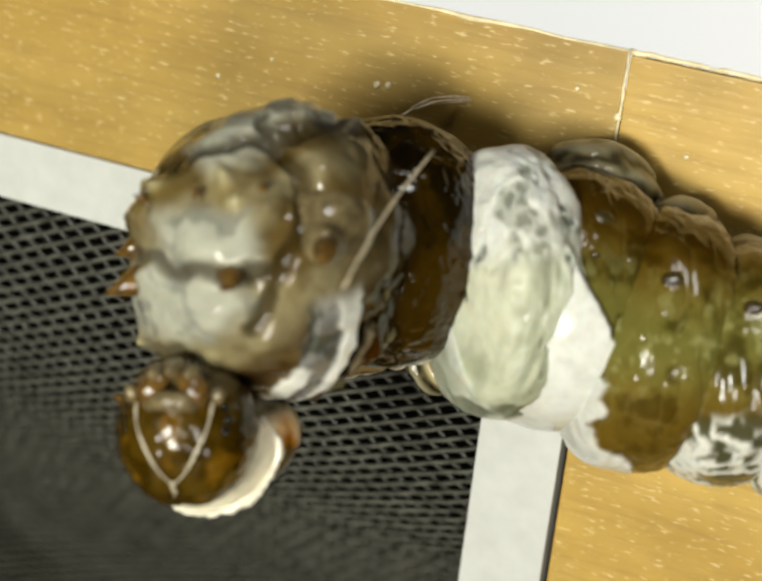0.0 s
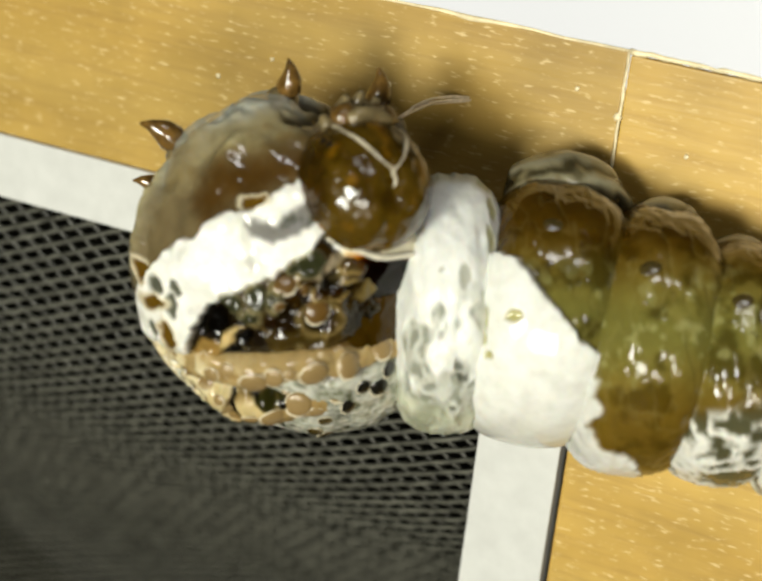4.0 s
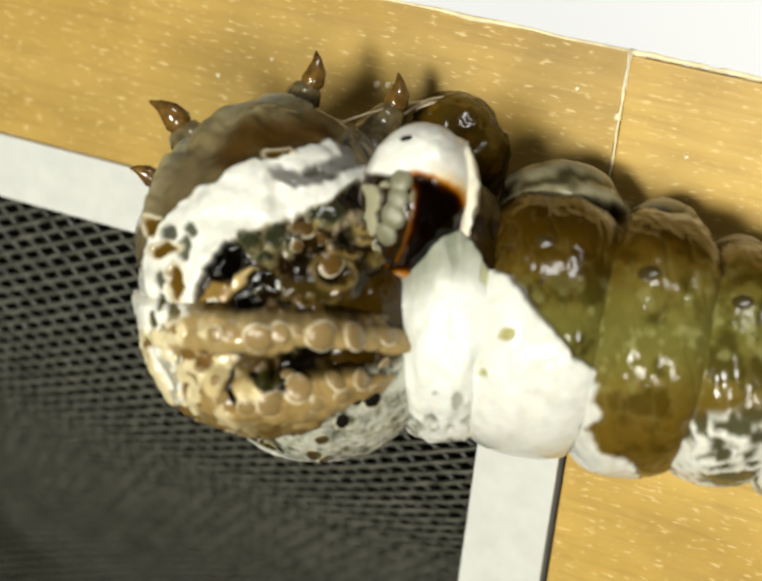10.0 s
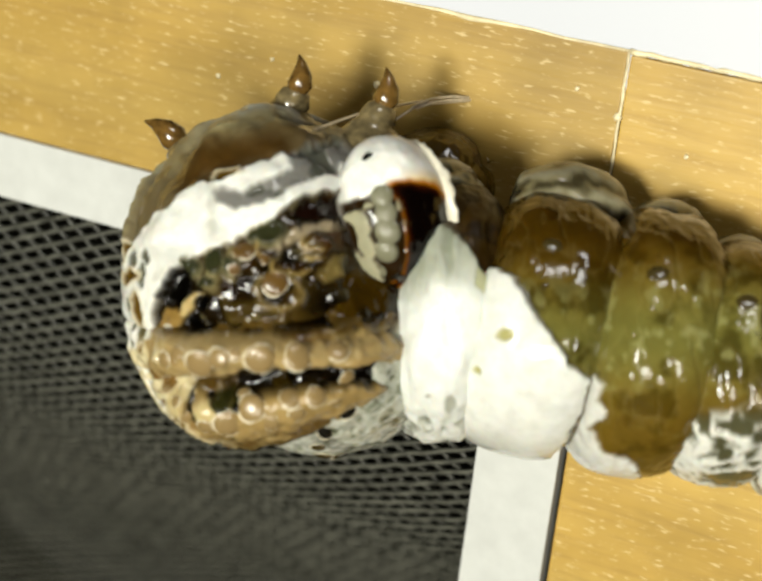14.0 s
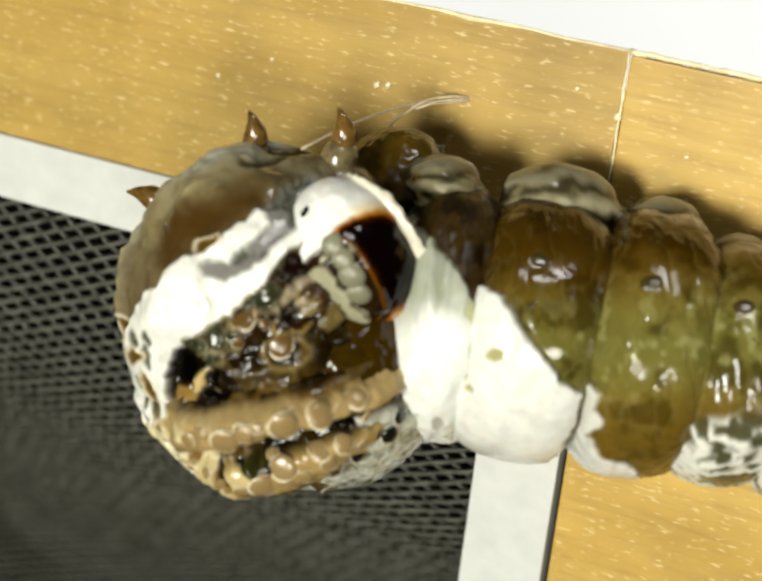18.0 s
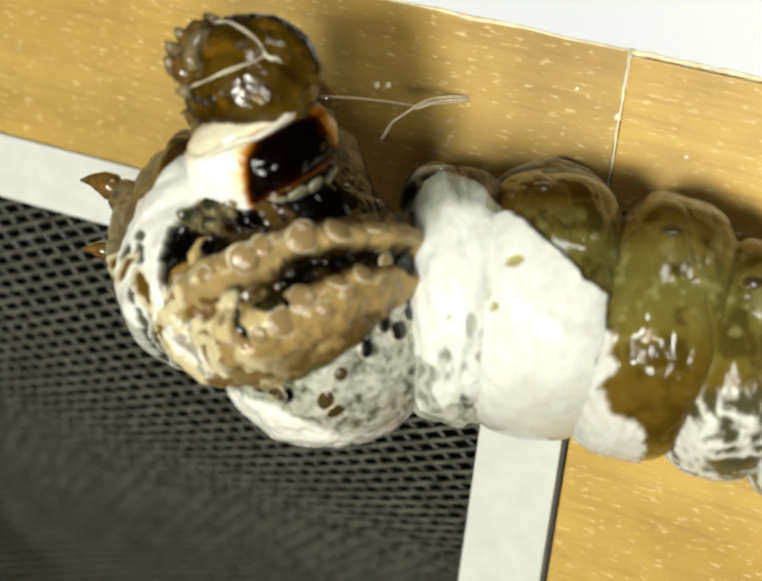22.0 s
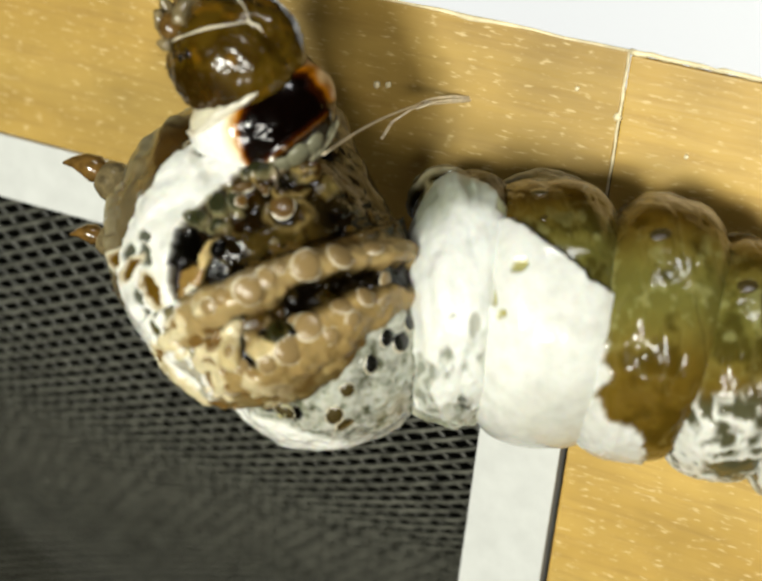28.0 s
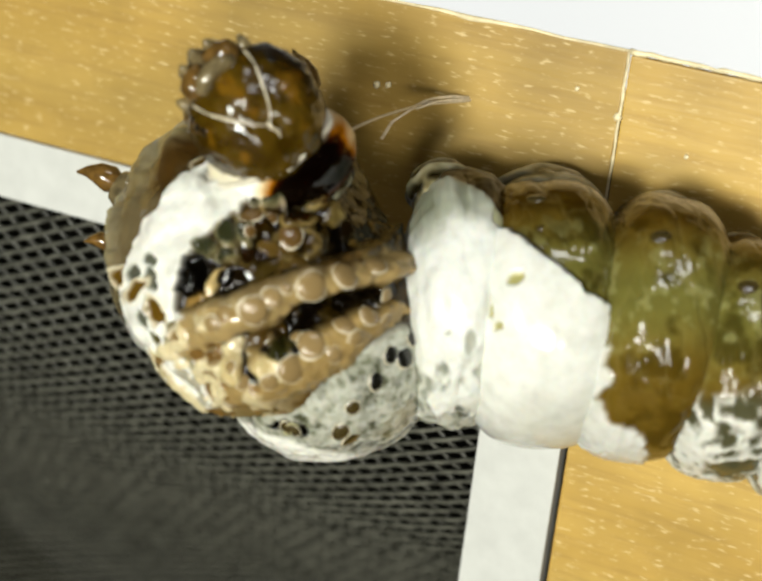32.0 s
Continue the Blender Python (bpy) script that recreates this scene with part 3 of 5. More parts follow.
    p.lay(step(-4, 4, inside(u, v, [(470, 766), (486, 764), (482, 790), (494, 806), (486, 824), (462, 814), (470, 795)])) * front, rgb(10, 8, 3), -8)
    p.lay(dots(u, v, [(545, 782, 26, 16), (580, 790, 16, 14)]) * front, rgb(70, 68, 34), 4)
    p.lay(dots(u, v, [(582, 796, 12, 12), (520, 776, 10, 8)]) * front, rgb(22, 18, 8), -4)
    p.h += ((grain(P, 40, 69) - 0.5) * 12 + (grain(P, 16, 70) - 0.5) * 6) * (1 - 0.7 * neck)
    return p


def first_paint(P, u, v, N):
    """First abdominal ring: grey and white marbling with dark eyelets, a white keel, brown belly."""
    p = Paint(len(P), rgb(146, 150, 126))
    p.lay(step(0.44, 0.58, grain(P, 46, 73)) * 0.85, rgb(92, 94, 68), -3)
    p.lay(mottled(P, 40, 71) * 0.6, rgb(222, 223, 208), 4)
    p.lay(mottled(P, 18, 72) * 0.4, rgb(232, 232, 222), 1)
    p.lay(step(850, 890, v + 50 * (grain(P, 60, 79) - 0.5)) * 0.8, rgb(236, 236, 228), 2)
    p.lay(step(-5, 8, inside(u, v, [(400, 760), (480, 790), (560, 815), (620, 845), (720, 880), (700, 960), (400, 960)])), WHITE, 3)
    p.lay(dots(u, v, [(540, 775, 34, 12), (575, 790, 18, 20)]), rgb(8, 8, 4), -4)
    p.lay(dots(u, v, [(556, 776, 11, 6), (548, 792, 12, 8)]), rgb(200, 196, 150), 3)
    belly = step(30, 60, P[:, 1] + 40 * (grain(P, 60, 74) - 0.5)) + step(40, -60, P[:, 2])
    belly = np.clip(belly, 0, 1)
    p.lay(belly, rgb(84, 62, 22), -4)
    p.lay(belly * step(0.5, 0.66, grain(P, 80, 75)), rgb(50, 38, 12), 0)
    p.h += (grain(P, 60, 76) - 0.5) * 11
    return p


def saddle_paint(P, u, v, N):
    """Second abdominal ring, nearly all white, marbled underneath."""
    p = Paint(len(P), rgb(234, 236, 230))
    p.lay(step(0.54, 0.7, grain(P * np.array((1, 0.35, 0.35)), 60, 81)) * 0.45, rgb(204, 207, 192), -7)
    turn = np.degrees(np.arctan2(-P[:, 1], P[:, 2])) + 26 * (grain(P, 60, 82) - 0.5)
    low = step(38, 52, turn) * step(116, 94, turn)
    under = step(88, 106, turn) * step(200, 170, turn)
    long = P * np.array((1, 0.3, 0.3))
    p.lay(under * 0.9, rgb(220, 222, 194), 0)
    p.lay(under * step(0.48, 0.68, grain(long, 60, 185)) * 0.6, rgb(156, 162, 130), -12)
    p.lay(under * step(0.56, 0.66, grain(long, 34, 187)) * 0.6, rgb(222, 226, 204), 3)
    p.lay(under * step(0.71, 0.77, grain(P, 60, 189)), rgb(58, 64, 42), -6)
    p.lay(low * step(0.46, 0.58, grain(P * np.array((1, 0.6, 0.6)), 46, 84)) * 0.75, rgb(134, 138, 114), -6)
    p.lay(low * step(0.65, 0.73, grain(P * np.array((1, 0.6, 0.6)), 44, 184)) * 0.8, rgb(70, 74, 52), -5)
    p.lay(low * mottled(P, 30, 83) * 0.6, rgb(232, 233, 222), 3)
    p.lay(dots(u, v, [(1000, 560, 16, 40), (1005, 660, 12, 34), (996, 740, 12, 30)]) * 0.7, rgb(190, 186, 96), -3)
    p.lay(dots(u, v, [(890, 815, 7, 6), (935, 830, 14, 20)]) * 0.6, rgb(150, 150, 124), -3)
    back = step(0.12, 0.55, (P[:, 1] * 0.8 - P[:, 2] * 0.6) / 270)
    p.lay(back * 0.6, rgb(196, 202, 172), 0)
    p.lay(back * step(0.54, 0.66, grain(P, 80, 85)) * 0.8, rgb(110, 114, 90), -4)
    upper = step(0.05, 0.4, P[:, 1] / 270 + 0.25 * (grain(P, 70, 88) - 0.5))
    p.lay(upper * 0.85, rgb(178, 182, 160), 0)
    p.lay(upper * step(0.54, 0.64, grain(P * np.array((1, 0.3, 0.3)), 44, 89)) * 0.5, rgb(146, 152, 122), -5)
    above = inside(u, v, [(700, 300), (1100, 300), (1100, 640), (1012, 560), (975, 498), (930, 462), (870, 436), (800, 424)])
    cap = step(-8, 8, above + 30 * (grain(P, 50, 181) - 0.5))
    p.lay(cap, rgb(84, 62, 24), -8)
    p.lay(cap * step(0.5, 0.62, grain(P, 40, 183)) * 0.8, rgb(52, 36, 12), -2)
    p.h += (grain(P * np.array((1, 0.4, 0.4)), 60, 86) - 0.5) * 26 + (grain(P, 30, 87) - 0.5) * 7
    return p


def olive_base(P, u, v, seed, pale=1.0):
    """Olive brown wrinkled skin, green along the flank and rusty towards the back, with crease highlights coloured in
    as fine pale lines.
    """
    p = Paint(len(P), rgb(138, 112, 52))
    mid = np.exp(-((v - 690) / 130) ** 2)
    p.lay(mid * 0.7, rgb(124, 128, 72))
    p.lay(step(0.48, 0.64, grain(P, 60, seed, 4)) * 0.6, rgb(64, 54, 18), -3)
    p.lay(step(0.56, 0.68, grain(P, 26, seed + 2)) * 0.6 * mid, rgb(164, 162, 108), 2)
    p.lay(step(620, 480, v) * 0.75, rgb(84, 54, 14))
    p.lay(step(770, 860, v) * 0.5, rgb(112, 88, 36))
    folds = P * np.array((1.0, 0.45, 0.45))
    crease = np.abs(grain(folds, 42, seed + 8, 3) - 0.5)
    p.lay((1 - step(0.0, 0.03, crease)) * 0.2, rgb(160, 146, 92), 1)
    p.h += (grain(folds, 80, seed + 6, 2) - 0.5) * 20 + (grain(P, 34, seed + 7, 2) - 0.5) * 1.6 - 2 * (1 - step(0.0, 0.12, crease))
    # ring brightness goes into the colour: lower for the ring the hood shades
    p.c = p.c * pale
    return p


def third_paint(P, u, v, N):
    """Third abdominal ring: olive with the hind lobe of the white saddle."""
    p = olive_base(P, u, v, 91, 1.06)
    lobe = inside(u, v, [(930, 640), (985, 560), (1015, 548), (1050, 560), (1100, 630), (1140, 680), (1180, 735), (1225, 760), (1200, 860), (1150, 950), (1030, 990), (900, 960)])
    p.h *= 1 - 0.75 * step(-5, 6, lobe)
    p.lay(step(-5, 6, lobe), rgb(236, 237, 230), 12)
    p.lay(dots(u, v, [(1050, 688, 16, 12), (1000, 765, 14, 10), (990, 700, 10, 50)]), rgb(190, 184, 120), -8)
    p.lay(step(860, 930, v) * step(-5, 6, lobe) * 0.3, rgb(190, 190, 168), 0)
    return p


def fourth_paint(P, u, v, N):
    """Fourth abdominal ring: olive brown with a white point low on the flank."""
    p = olive_base(P, u, v, 101, 1.18)
    flap = inside(u, v, [(1110, 760), (1185, 735), (1228, 790), (1215, 825), (1232, 848), (1205, 880), (1235, 930), (1300, 958), (1330, 1010), (1150, 1040)])
    p.lay(step(-5, 6, flap), rgb(226, 226, 218), 6)
    return p


def hinder_paint(P, u, v, N):
    """The rings further back: olive, white lace low on the flank."""
    p = olive_base(P, u, v, 111, 1.18)
    low = step(820, 868, v + (grain(P, 60, 113) - 0.5) * 60)
    p.lay(low, rgb(110, 108, 80), 0)
    p.lay(low * mottled(P, 52, 115), rgb(232, 232, 222), 5)
    return p


def claw_leg(parent, foot, tip):
    """A true leg: two fleshy joints and an amber claw, from foot to tip in the parent's space."""
    a = Vector(foot)
    b = a + (Vector(tip) - a) * 0.86
    d = b - a
    L = d.length
    bend = d.cross(Vector((0, 0, 1))).normalized() * L * 0.12
    s = L / 130
    leg = part("leg", tube([a - d * 1.1, a - d * 0.1, a + d * 0.1, a + d * 0.22, a + d * 0.30 + bend * 0.3, a + d * 0.45 + bend * 0.5, a + d * 0.52 + bend * 0.6],
                           [104 * s, 78 * s, 52 * s, 34 * s, 36 * s, 28 * s, 12 * s], 14), LEGSKIN, parent)
    claw = part("claw", tube([a + d * 0.42 + bend * 0.5, a + d * 0.56 + bend * 0.75, a + d * 0.72 + bend * 0.8, a + d * 0.88 + bend * 0.5, b], [17 * s, 25 * s, 20 * s, 10 * s, 2 * s], 12), CLAW, parent)
    return leg, claw, d.normalized()


def proleg(parent, u, v, w, rx, ry, name="proleg"):
    """A grey gripping foot against the wood, creased by pale folds."""
    c = chart(u, v, w)

    def paint(P, cu, cv, N):
        p = Paint(len(P), rgb(152, 142, 108))
        p.lay(step(0.45, 0.62, grain(P, 50, 141)) * 0.7, rgb(64, 56, 32))
        t = P[:, 1] / ry + 0.35 * (P[:, 0] / rx) ** 2 + (grain(P, 40, 143) - 0.5) * 0.35
        for at, wd, col, hh in ((-0.38, 0.14, rgb(206, 192, 146), 4), (0.0, 0.17, rgb(52, 44, 22), -4), (0.34, 0.14, rgb(176, 170, 140), 4), (0.62, 0.10, rgb(90, 82, 58), -3), (0.85, 0.1, rgb(160, 154, 128), 3)):
            p.lay(np.exp(-((t - at) / wd) ** 2) * step(0.3, 0.5, grain(P, 46, 147) + 0.12), col, hh)
        p.h += (grain(P, 30, 145) - 0.5) * 8
        return p
    ob = skin(name, (u, v, w), (rx, ry, 112), paint, SKIN, parent, nu=90, nv=50, lie=-14)
    ob.location = c - parent.location
    return ob


WART = plain("olive_wart", (0.05, 0.036, 0.010), 0.1, 0.8, 0.4, 3000, 0.1)


def collar(parent):
    """First thoracic segment, built round its own axes: x to the head, z to the back."""
    R = (116, 150, 112)

    def paint(P, u, v, N):
        x, y, z = P.T
        p = Paint(len(P), rgb(104, 86, 50))
        up = step(-36, 10, z)
        x = x + (grain(P, 60, 121) - 0.5) * 34
        y = y + (grain(P, 50, 127) - 0.5) * 30
        p.lay(step(0.5, 0.64, grain(P, 50, 120)) * 0.6, rgb(150, 142, 112), 3)
        # hood: white, with a dark maroon field that turns amber towards its edge
        p.lay(up, WHITE, 3)
        p.lay(up * step(-100, -122, x) * step(30, 60, y) * 0.6, rgb(170, 168, 160), -3)
        field = inside(x, y, [(-58, 50), (-20, 56), (14, 48), (42, 26), (62, -10), (74, -60), (72, -110), (40, -140), (-58, -140)])
        p.lay(step(-28, 2, field) * up * step(-40, 0, x) * 0.8, rgb(244, 208, 122), 0)
        p.lay(step(-9, 3, field) * up, rgb(196, 122, 30), -2)
        p.lay(step(1, 8, field) * up, rgb(84, 38, 8), -2)
        p.lay(step(6, 18, field) * up, MAROON * 0.4, -3)
        # blotched skin behind the hood
        rear = up * step(-50, -60, x) * step(58, 46, y)
        p.lay(rear, rgb(66, 46, 22), -4)
        p.lay(rear * step(0.53, 0.6, grain(P, 44, 124)), rgb(184, 180, 150), 9)
        p.lay(up * step(58, 72, x), rgb(236, 228, 200), 4)
        p.h += (grain(P, 110, 128, 2) - 0.5) * 8
        return p
    me = skin("collar", (784, 598, 0), R, paint, SKIN, parent, "white-rimmed collar with a dark maroon patch", nu=260, nv=180)
    for y in (-1, 1):
        q = Vector((-58, y * 120, 46))
        part("spiracle", bead_mesh("dome").copy(), BLACK, me).matrix_basis = Matrix.Translation(q * CELL) @ q.to_track_quat("Z", "Y").to_matrix().to_4x4() @ Matrix.Diagonal((15 * CELL, 10 * CELL, 10 * CELL, 1))
        claw_leg(me, Vector((54, y * 66, -82)) * CELL, Vector((112, y * 122, -196)) * CELL)
    # a row of pale beads along the hind edge of the dark field
    for k, (y, r) in enumerate(((40, 24), (6, 23), (-28, 27), (-64, 24), (-96, 18))):
        x = -72 - 3 * k
        z = R[2] * math.sqrt(max(0.05, 1 - (x / R[0]) ** 2 - (y / R[1]) ** 2))
        q = Vector((x, y, z - 5)) * CELL
        bead = part("pale_bead", bead_mesh("dome").copy(), STRAP, me)
        bead.matrix_basis = Matrix.Translation(q) @ Vector((x / R[0] ** 2, y / R[1] ** 2, z / R[2] ** 2)).to_track_quat("Z", "Y").to_matrix().to_4x4() @ Matrix.Diagonal((r * 1.05 * CELL, r * 0.95 * CELL, r * 1.3 * CELL, 1))
    # the flared ivory lip behind the head: a thin frilled flange
    bm = bmesh.new()
    rings_, rnd = [], random.Random(12)
    for k in range(49):
        a = radians(-112 + 224 * k / 48)
        out = Vector((0, math.sin(a), math.cos(a)))
        c = Vector((62, math.sin(a) * 120, 2 + math.cos(a) * 88))
        amp = math.sin(math.pi * k / 48) ** 0.6
        d = (Vector((0.5, 0, 0)) + out * 0.86).normalized()
        n = (Vector((0.86, 0, 0)) - out * 0.5).normalized()
        L, wav = (7 + 17 * amp) + rnd.uniform(-3, 3), 6 * math.sin(k * 0.5)
        prof = ((0, -8), (0.5, -7), (0.9, -5), (1.0, 0), (0.9, 4), (0.5, 6), (0, 8))
        rings_.append([bm.verts.new((c + d * L * s + n * (o * (0.4 + 0.6 * amp) + wav * s * s)) * CELL) for s, o in prof])
    for p, q in zip(rings_, rings_[1:]):
        for i in range(len(p)):
            bm.faces.new((p[i], p[(i + 1) % len(p)], q[(i + 1) % len(p)], q[i]))
    bm.faces.new(rings_[0][::-1])
    bm.faces.new(rings_[-1])
    part("collar_lip", bm, IVORY, me)
    return me


def larva_head(parent):
    """Amber head capsule, face along z, crown along y."""
    R = (129, 143, 120)

    def paint(P, u, v, N):
        x, y, z = P.T
        p = Paint(len(P), rgb(112, 88, 36))
        p.lay(step(0.45, 0.62, grain(P, 70, 131)) * 0.7, rgb(78, 56, 14))
        p.lay(step(0.56, 0.7, grain(P, 40, 133)) * 0.5, rgb(164, 118, 46))
        p.lay(step(-60, -100, y), rgb(132, 118, 84), -6)
        p.lay(step(-50, -90, y) * step(0.5, 0.6, grain(P, 30, 135)), rgb(70, 50, 22), 5)
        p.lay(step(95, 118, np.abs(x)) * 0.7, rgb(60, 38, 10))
        p.h += (grain(P, 50, 137) - 0.5) * 10 + (grain(P, 14, 138, 2) - 0.5) * 5 - 10 * np.exp(-(x / 22) ** 2) * step(20, 90, y)
        return p
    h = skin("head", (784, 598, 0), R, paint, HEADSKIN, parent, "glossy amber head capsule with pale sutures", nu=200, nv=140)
    h.rotation_euler = (0, 0, 0)

    def face(x, y, lift=3):
        z = R[2] * math.sqrt(max(0.02, 1 - (x / R[0]) ** 2 - (y / R[1]) ** 2))
        return Vector((x, y, z + lift)) * CELL
    for sgn in (-1, 1):
        pts = [face(sgn * (70 * (1 - t) ** 0.8 + 14 * math.sin(math.pi * t)), -70 + 148 * t + 4 * math.sin(9 * t)) for t in (k / 10 for k in range(11))]
        part("suture", tube(pts, [CELL * (1.9 + 0.8 * math.sin(2 + k)) for k in range(11)], 6), PALE, h)
        for k, (x, y) in enumerate(((90, -54), (96, -34), (92, -14))):
            t = part("eyelet", bead_mesh("dome").copy(), BLACK, h)
            q = face(sgn * x, y, 0)
            t.matrix_basis = Matrix.Translation(q) @ q.to_track_quat("Z", "Y").to_matrix().to_4x4() @ Matrix.Scale(9 * CELL, 4)
        part("mandible", tube([face(sgn * 50, -66, -10), face(sgn * 42, -86, 6), face(sgn * 25, -104, 12), face(sgn * 6, -114, 18)], [24 * CELL, 28 * CELL, 22 * CELL, 8 * CELL], 12), CLAW, h)
        part("antenna", tube([face(sgn * 74, -68, 0), face(sgn * 80, -82, 20), face(sgn * 84, -92, 44)], [15 * CELL, 12 * CELL, 5 * CELL], 10), LEGSKIN, h)
        part("palp", tube([face(sgn * 28, -114, 0), face(sgn * 34, -118, 30), face(sgn * 32, -118, 58)], [20 * CELL, 16 * CELL, 7 * CELL], 10), LEGSKIN, h)
    part("suture", tube([face(0, 76), face(3, 86), face(-2, 96), face(4, 106)], [2.4 * CELL, 2.8 * CELL, 2.2 * CELL, 1.2 * CELL], 6), PALE, h)
    # spinneret and lower lip between the palps
    part("spinneret", tube([face(0, -116, -6), face(0, -124, 22), face(0, -126, 52), face(0, -126, 70)], [26 * CELL, 22 * CELL, 12 * CELL, 4 * CELL], 12), LEGSKIN, h)
    rnd = random.Random(17)
    for k in range(12):
        x, y = rnd.uniform(-100, 100), rnd.uniform(-90, 110)
        if (x / R[0]) ** 2 + (y / R[1]) ** 2 < 0.85:
            a = face(x, y, -2)
            part("bristle", tube([a, a + a.normalized() * 16 * CELL + Vector((0, -6, 0)) * CELL, a + a.normalized() * 26 * CELL + Vector((rnd.uniform(-6, 6), -18, 0)) * CELL], [1.4 * CELL, 0.9 * CELL, 0.3 * CELL], 5), CLAW, h)
    bm = tube([face(-44, -62, 2), face(-22, -70, 8), face(0, -72, 10), face(22, -70, 8), face(44, -62, 2)], [14 * CELL, 18 * CELL, 18 * CELL, 18 * CELL, 14 * CELL], 10)
    part("lip_plate", bm, LEGSKIN, h)
    return h


HEADSKIN = skin_material("amber_head_capsule", 0.2, 0.3, 0.14, 0.3)


LEGS = []


def caterpillar():
    body = tagged(new("caterpillar"), "glossy brown and white swallowtail caterpillar spinning silk on the rail", "caterpillar")
    body.matrix_world = STAGE
    P = {}
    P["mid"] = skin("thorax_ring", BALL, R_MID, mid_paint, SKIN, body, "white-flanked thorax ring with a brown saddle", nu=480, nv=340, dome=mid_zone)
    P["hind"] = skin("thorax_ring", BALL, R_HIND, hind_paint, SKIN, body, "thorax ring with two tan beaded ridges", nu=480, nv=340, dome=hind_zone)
    P["first"] = skin("abdomen_ring", (672, 640, 96), R_FIRST, first_paint, SKIN, body, "grey and white marbled ring", power=1.15, nu=340, nv=240)
    P["saddle"] = skin("abdomen_ring", (926, 638, 86), (124, 268, 270), saddle_paint, SKIN_WHITE, body, "white saddle ring", lie=-6, power=1.5, nu=300, nv=180)
    P["third"] = skin("abdomen_ring", (1112, 660, 110), (172, 264, 274), third_paint, SKIN, body, "olive ring with a white saddle lobe", lie=-10, power=1.55, nu=340, nv=220)
    P["fourth"] = skin("abdomen_ring", (1322, 704, 140), (152, 268, 272), fourth_paint, SKIN, body, "olive brown ring", lie=-12, power=1.6, nu=340, nv=220)
    P["fifth"] = skin("abdomen_ring", (1500, 748, 165), (142, 244, 246), hinder_paint, SKIN, body, "olive ring with white lace below", lie=-12, power=1.4, nu=320, nv=180)
    P["sixth"] = skin("abdomen_ring", (1680, 788, 180), (140, 246, 246), hinder_paint, SKIN, body, "olive hind ring", lie=-12, power=1.4, nu=120, nv=80)
    P["seventh"] = skin("abdomen_ring", (1860, 830, 190), (150, 215, 215), hinder_paint, SKIN, body, "olive tail ring", lie=-12, power=1.2, nu=100, nv=70)
    # beads and eyelets
    m, h, f = P["mid"], P["hind"], P["first"]
    for u, v, r in ((672, 552, 25), (612, 482, 24), (600, 520, 12), (650, 505, 11)):
        tubercle(m, u, v, r, BEAD, GLARE_RIM)
    for u, v, r in ((655, 700, 29), (728, 701, 27), (526, 708, 28), (572, 696, 20), (790, 692, 22), (470, 686, 15), (436, 700, 16), (606, 690, 12)):
        tubercle(h, u, v, r, TANBEAD, GLARE_RIM, -1)
    for u, v, r in ((612, 806, 27), (690, 786, 22), (555, 840, 27), (646, 838, 17), (742, 784, 20), (505, 846, 18), (788, 752, 17), (590, 775, 13), (700, 822, 16), (455, 826, 16), (440, 790, 12), (770, 800, 13)):
        tubercle(h, u, v, r, TANBEAD, GLARE_RIM, -1)
    for u, v, r, q in ((680, 745, 15, 1), (652, 800, 24, 0.7), (678, 822, 18, 1.3), (800, 652, 20, 1), (822, 618, 19, 0.8), (770, 640, 15, 1.2), (735, 690, 15, 1.4), (552, 786, 15, 1.5)):
        tubercle(f, u, v, r, WART if v > 700 else BLACK, GLARE_RIM, -1, q, "eyelet")
    for key, u, v, r in (("third", 1125, 495, 22), ("third", 1115, 578, 12), ("fourth", 1338, 560, 22), ("fourth", 1330, 630, 9), ("fifth", 1530, 620, 22), ("fifth", 1555, 690, 9)):
        tubercle(P[key], u, v, r * 0.75, WART, None, -2, 1.3, "wart")
    # legs on the belly side of the thorax
    for (u, v, w), (x, y, z) in (((410, 335, 60), (276, 206, 90)), ((598, 240, 40), (642, 86, 60)), ((772, 282, 20), (814, 124, 20)), ((356, 424, 30), (244, 352, 60))):
        LEGS.append(claw_leg(m, chart(u, v, w) - m.location, chart(x, y, z) - m.location))
    for d in ((-0.42, 0.70, -0.58), (-0.05, 0.78, -0.62), (0.32, 0.74, -0.60)):
        foot = Vector((d[0] * 290, d[1] * 345, d[2] * 300))
        claw_leg(m, foot * CELL, (foot + Vector(d) * 60) * CELL)
    # gripping feet
    proleg(P["saddle"], 912, 388, 44, 82, 60)
    proleg(P["third"], 1160, 432, 60, 132, 100)
    proleg(P["fourth"], 1366, 486, 80, 88, 74)
    proleg(P["fifth"], 1518, 556, 100, 84, 70)
    proleg(P["sixth"], 1700, 590, 110, 84, 50)
    P["collar"] = collar(body)
    P["head"] = larva_head(body)
    return P


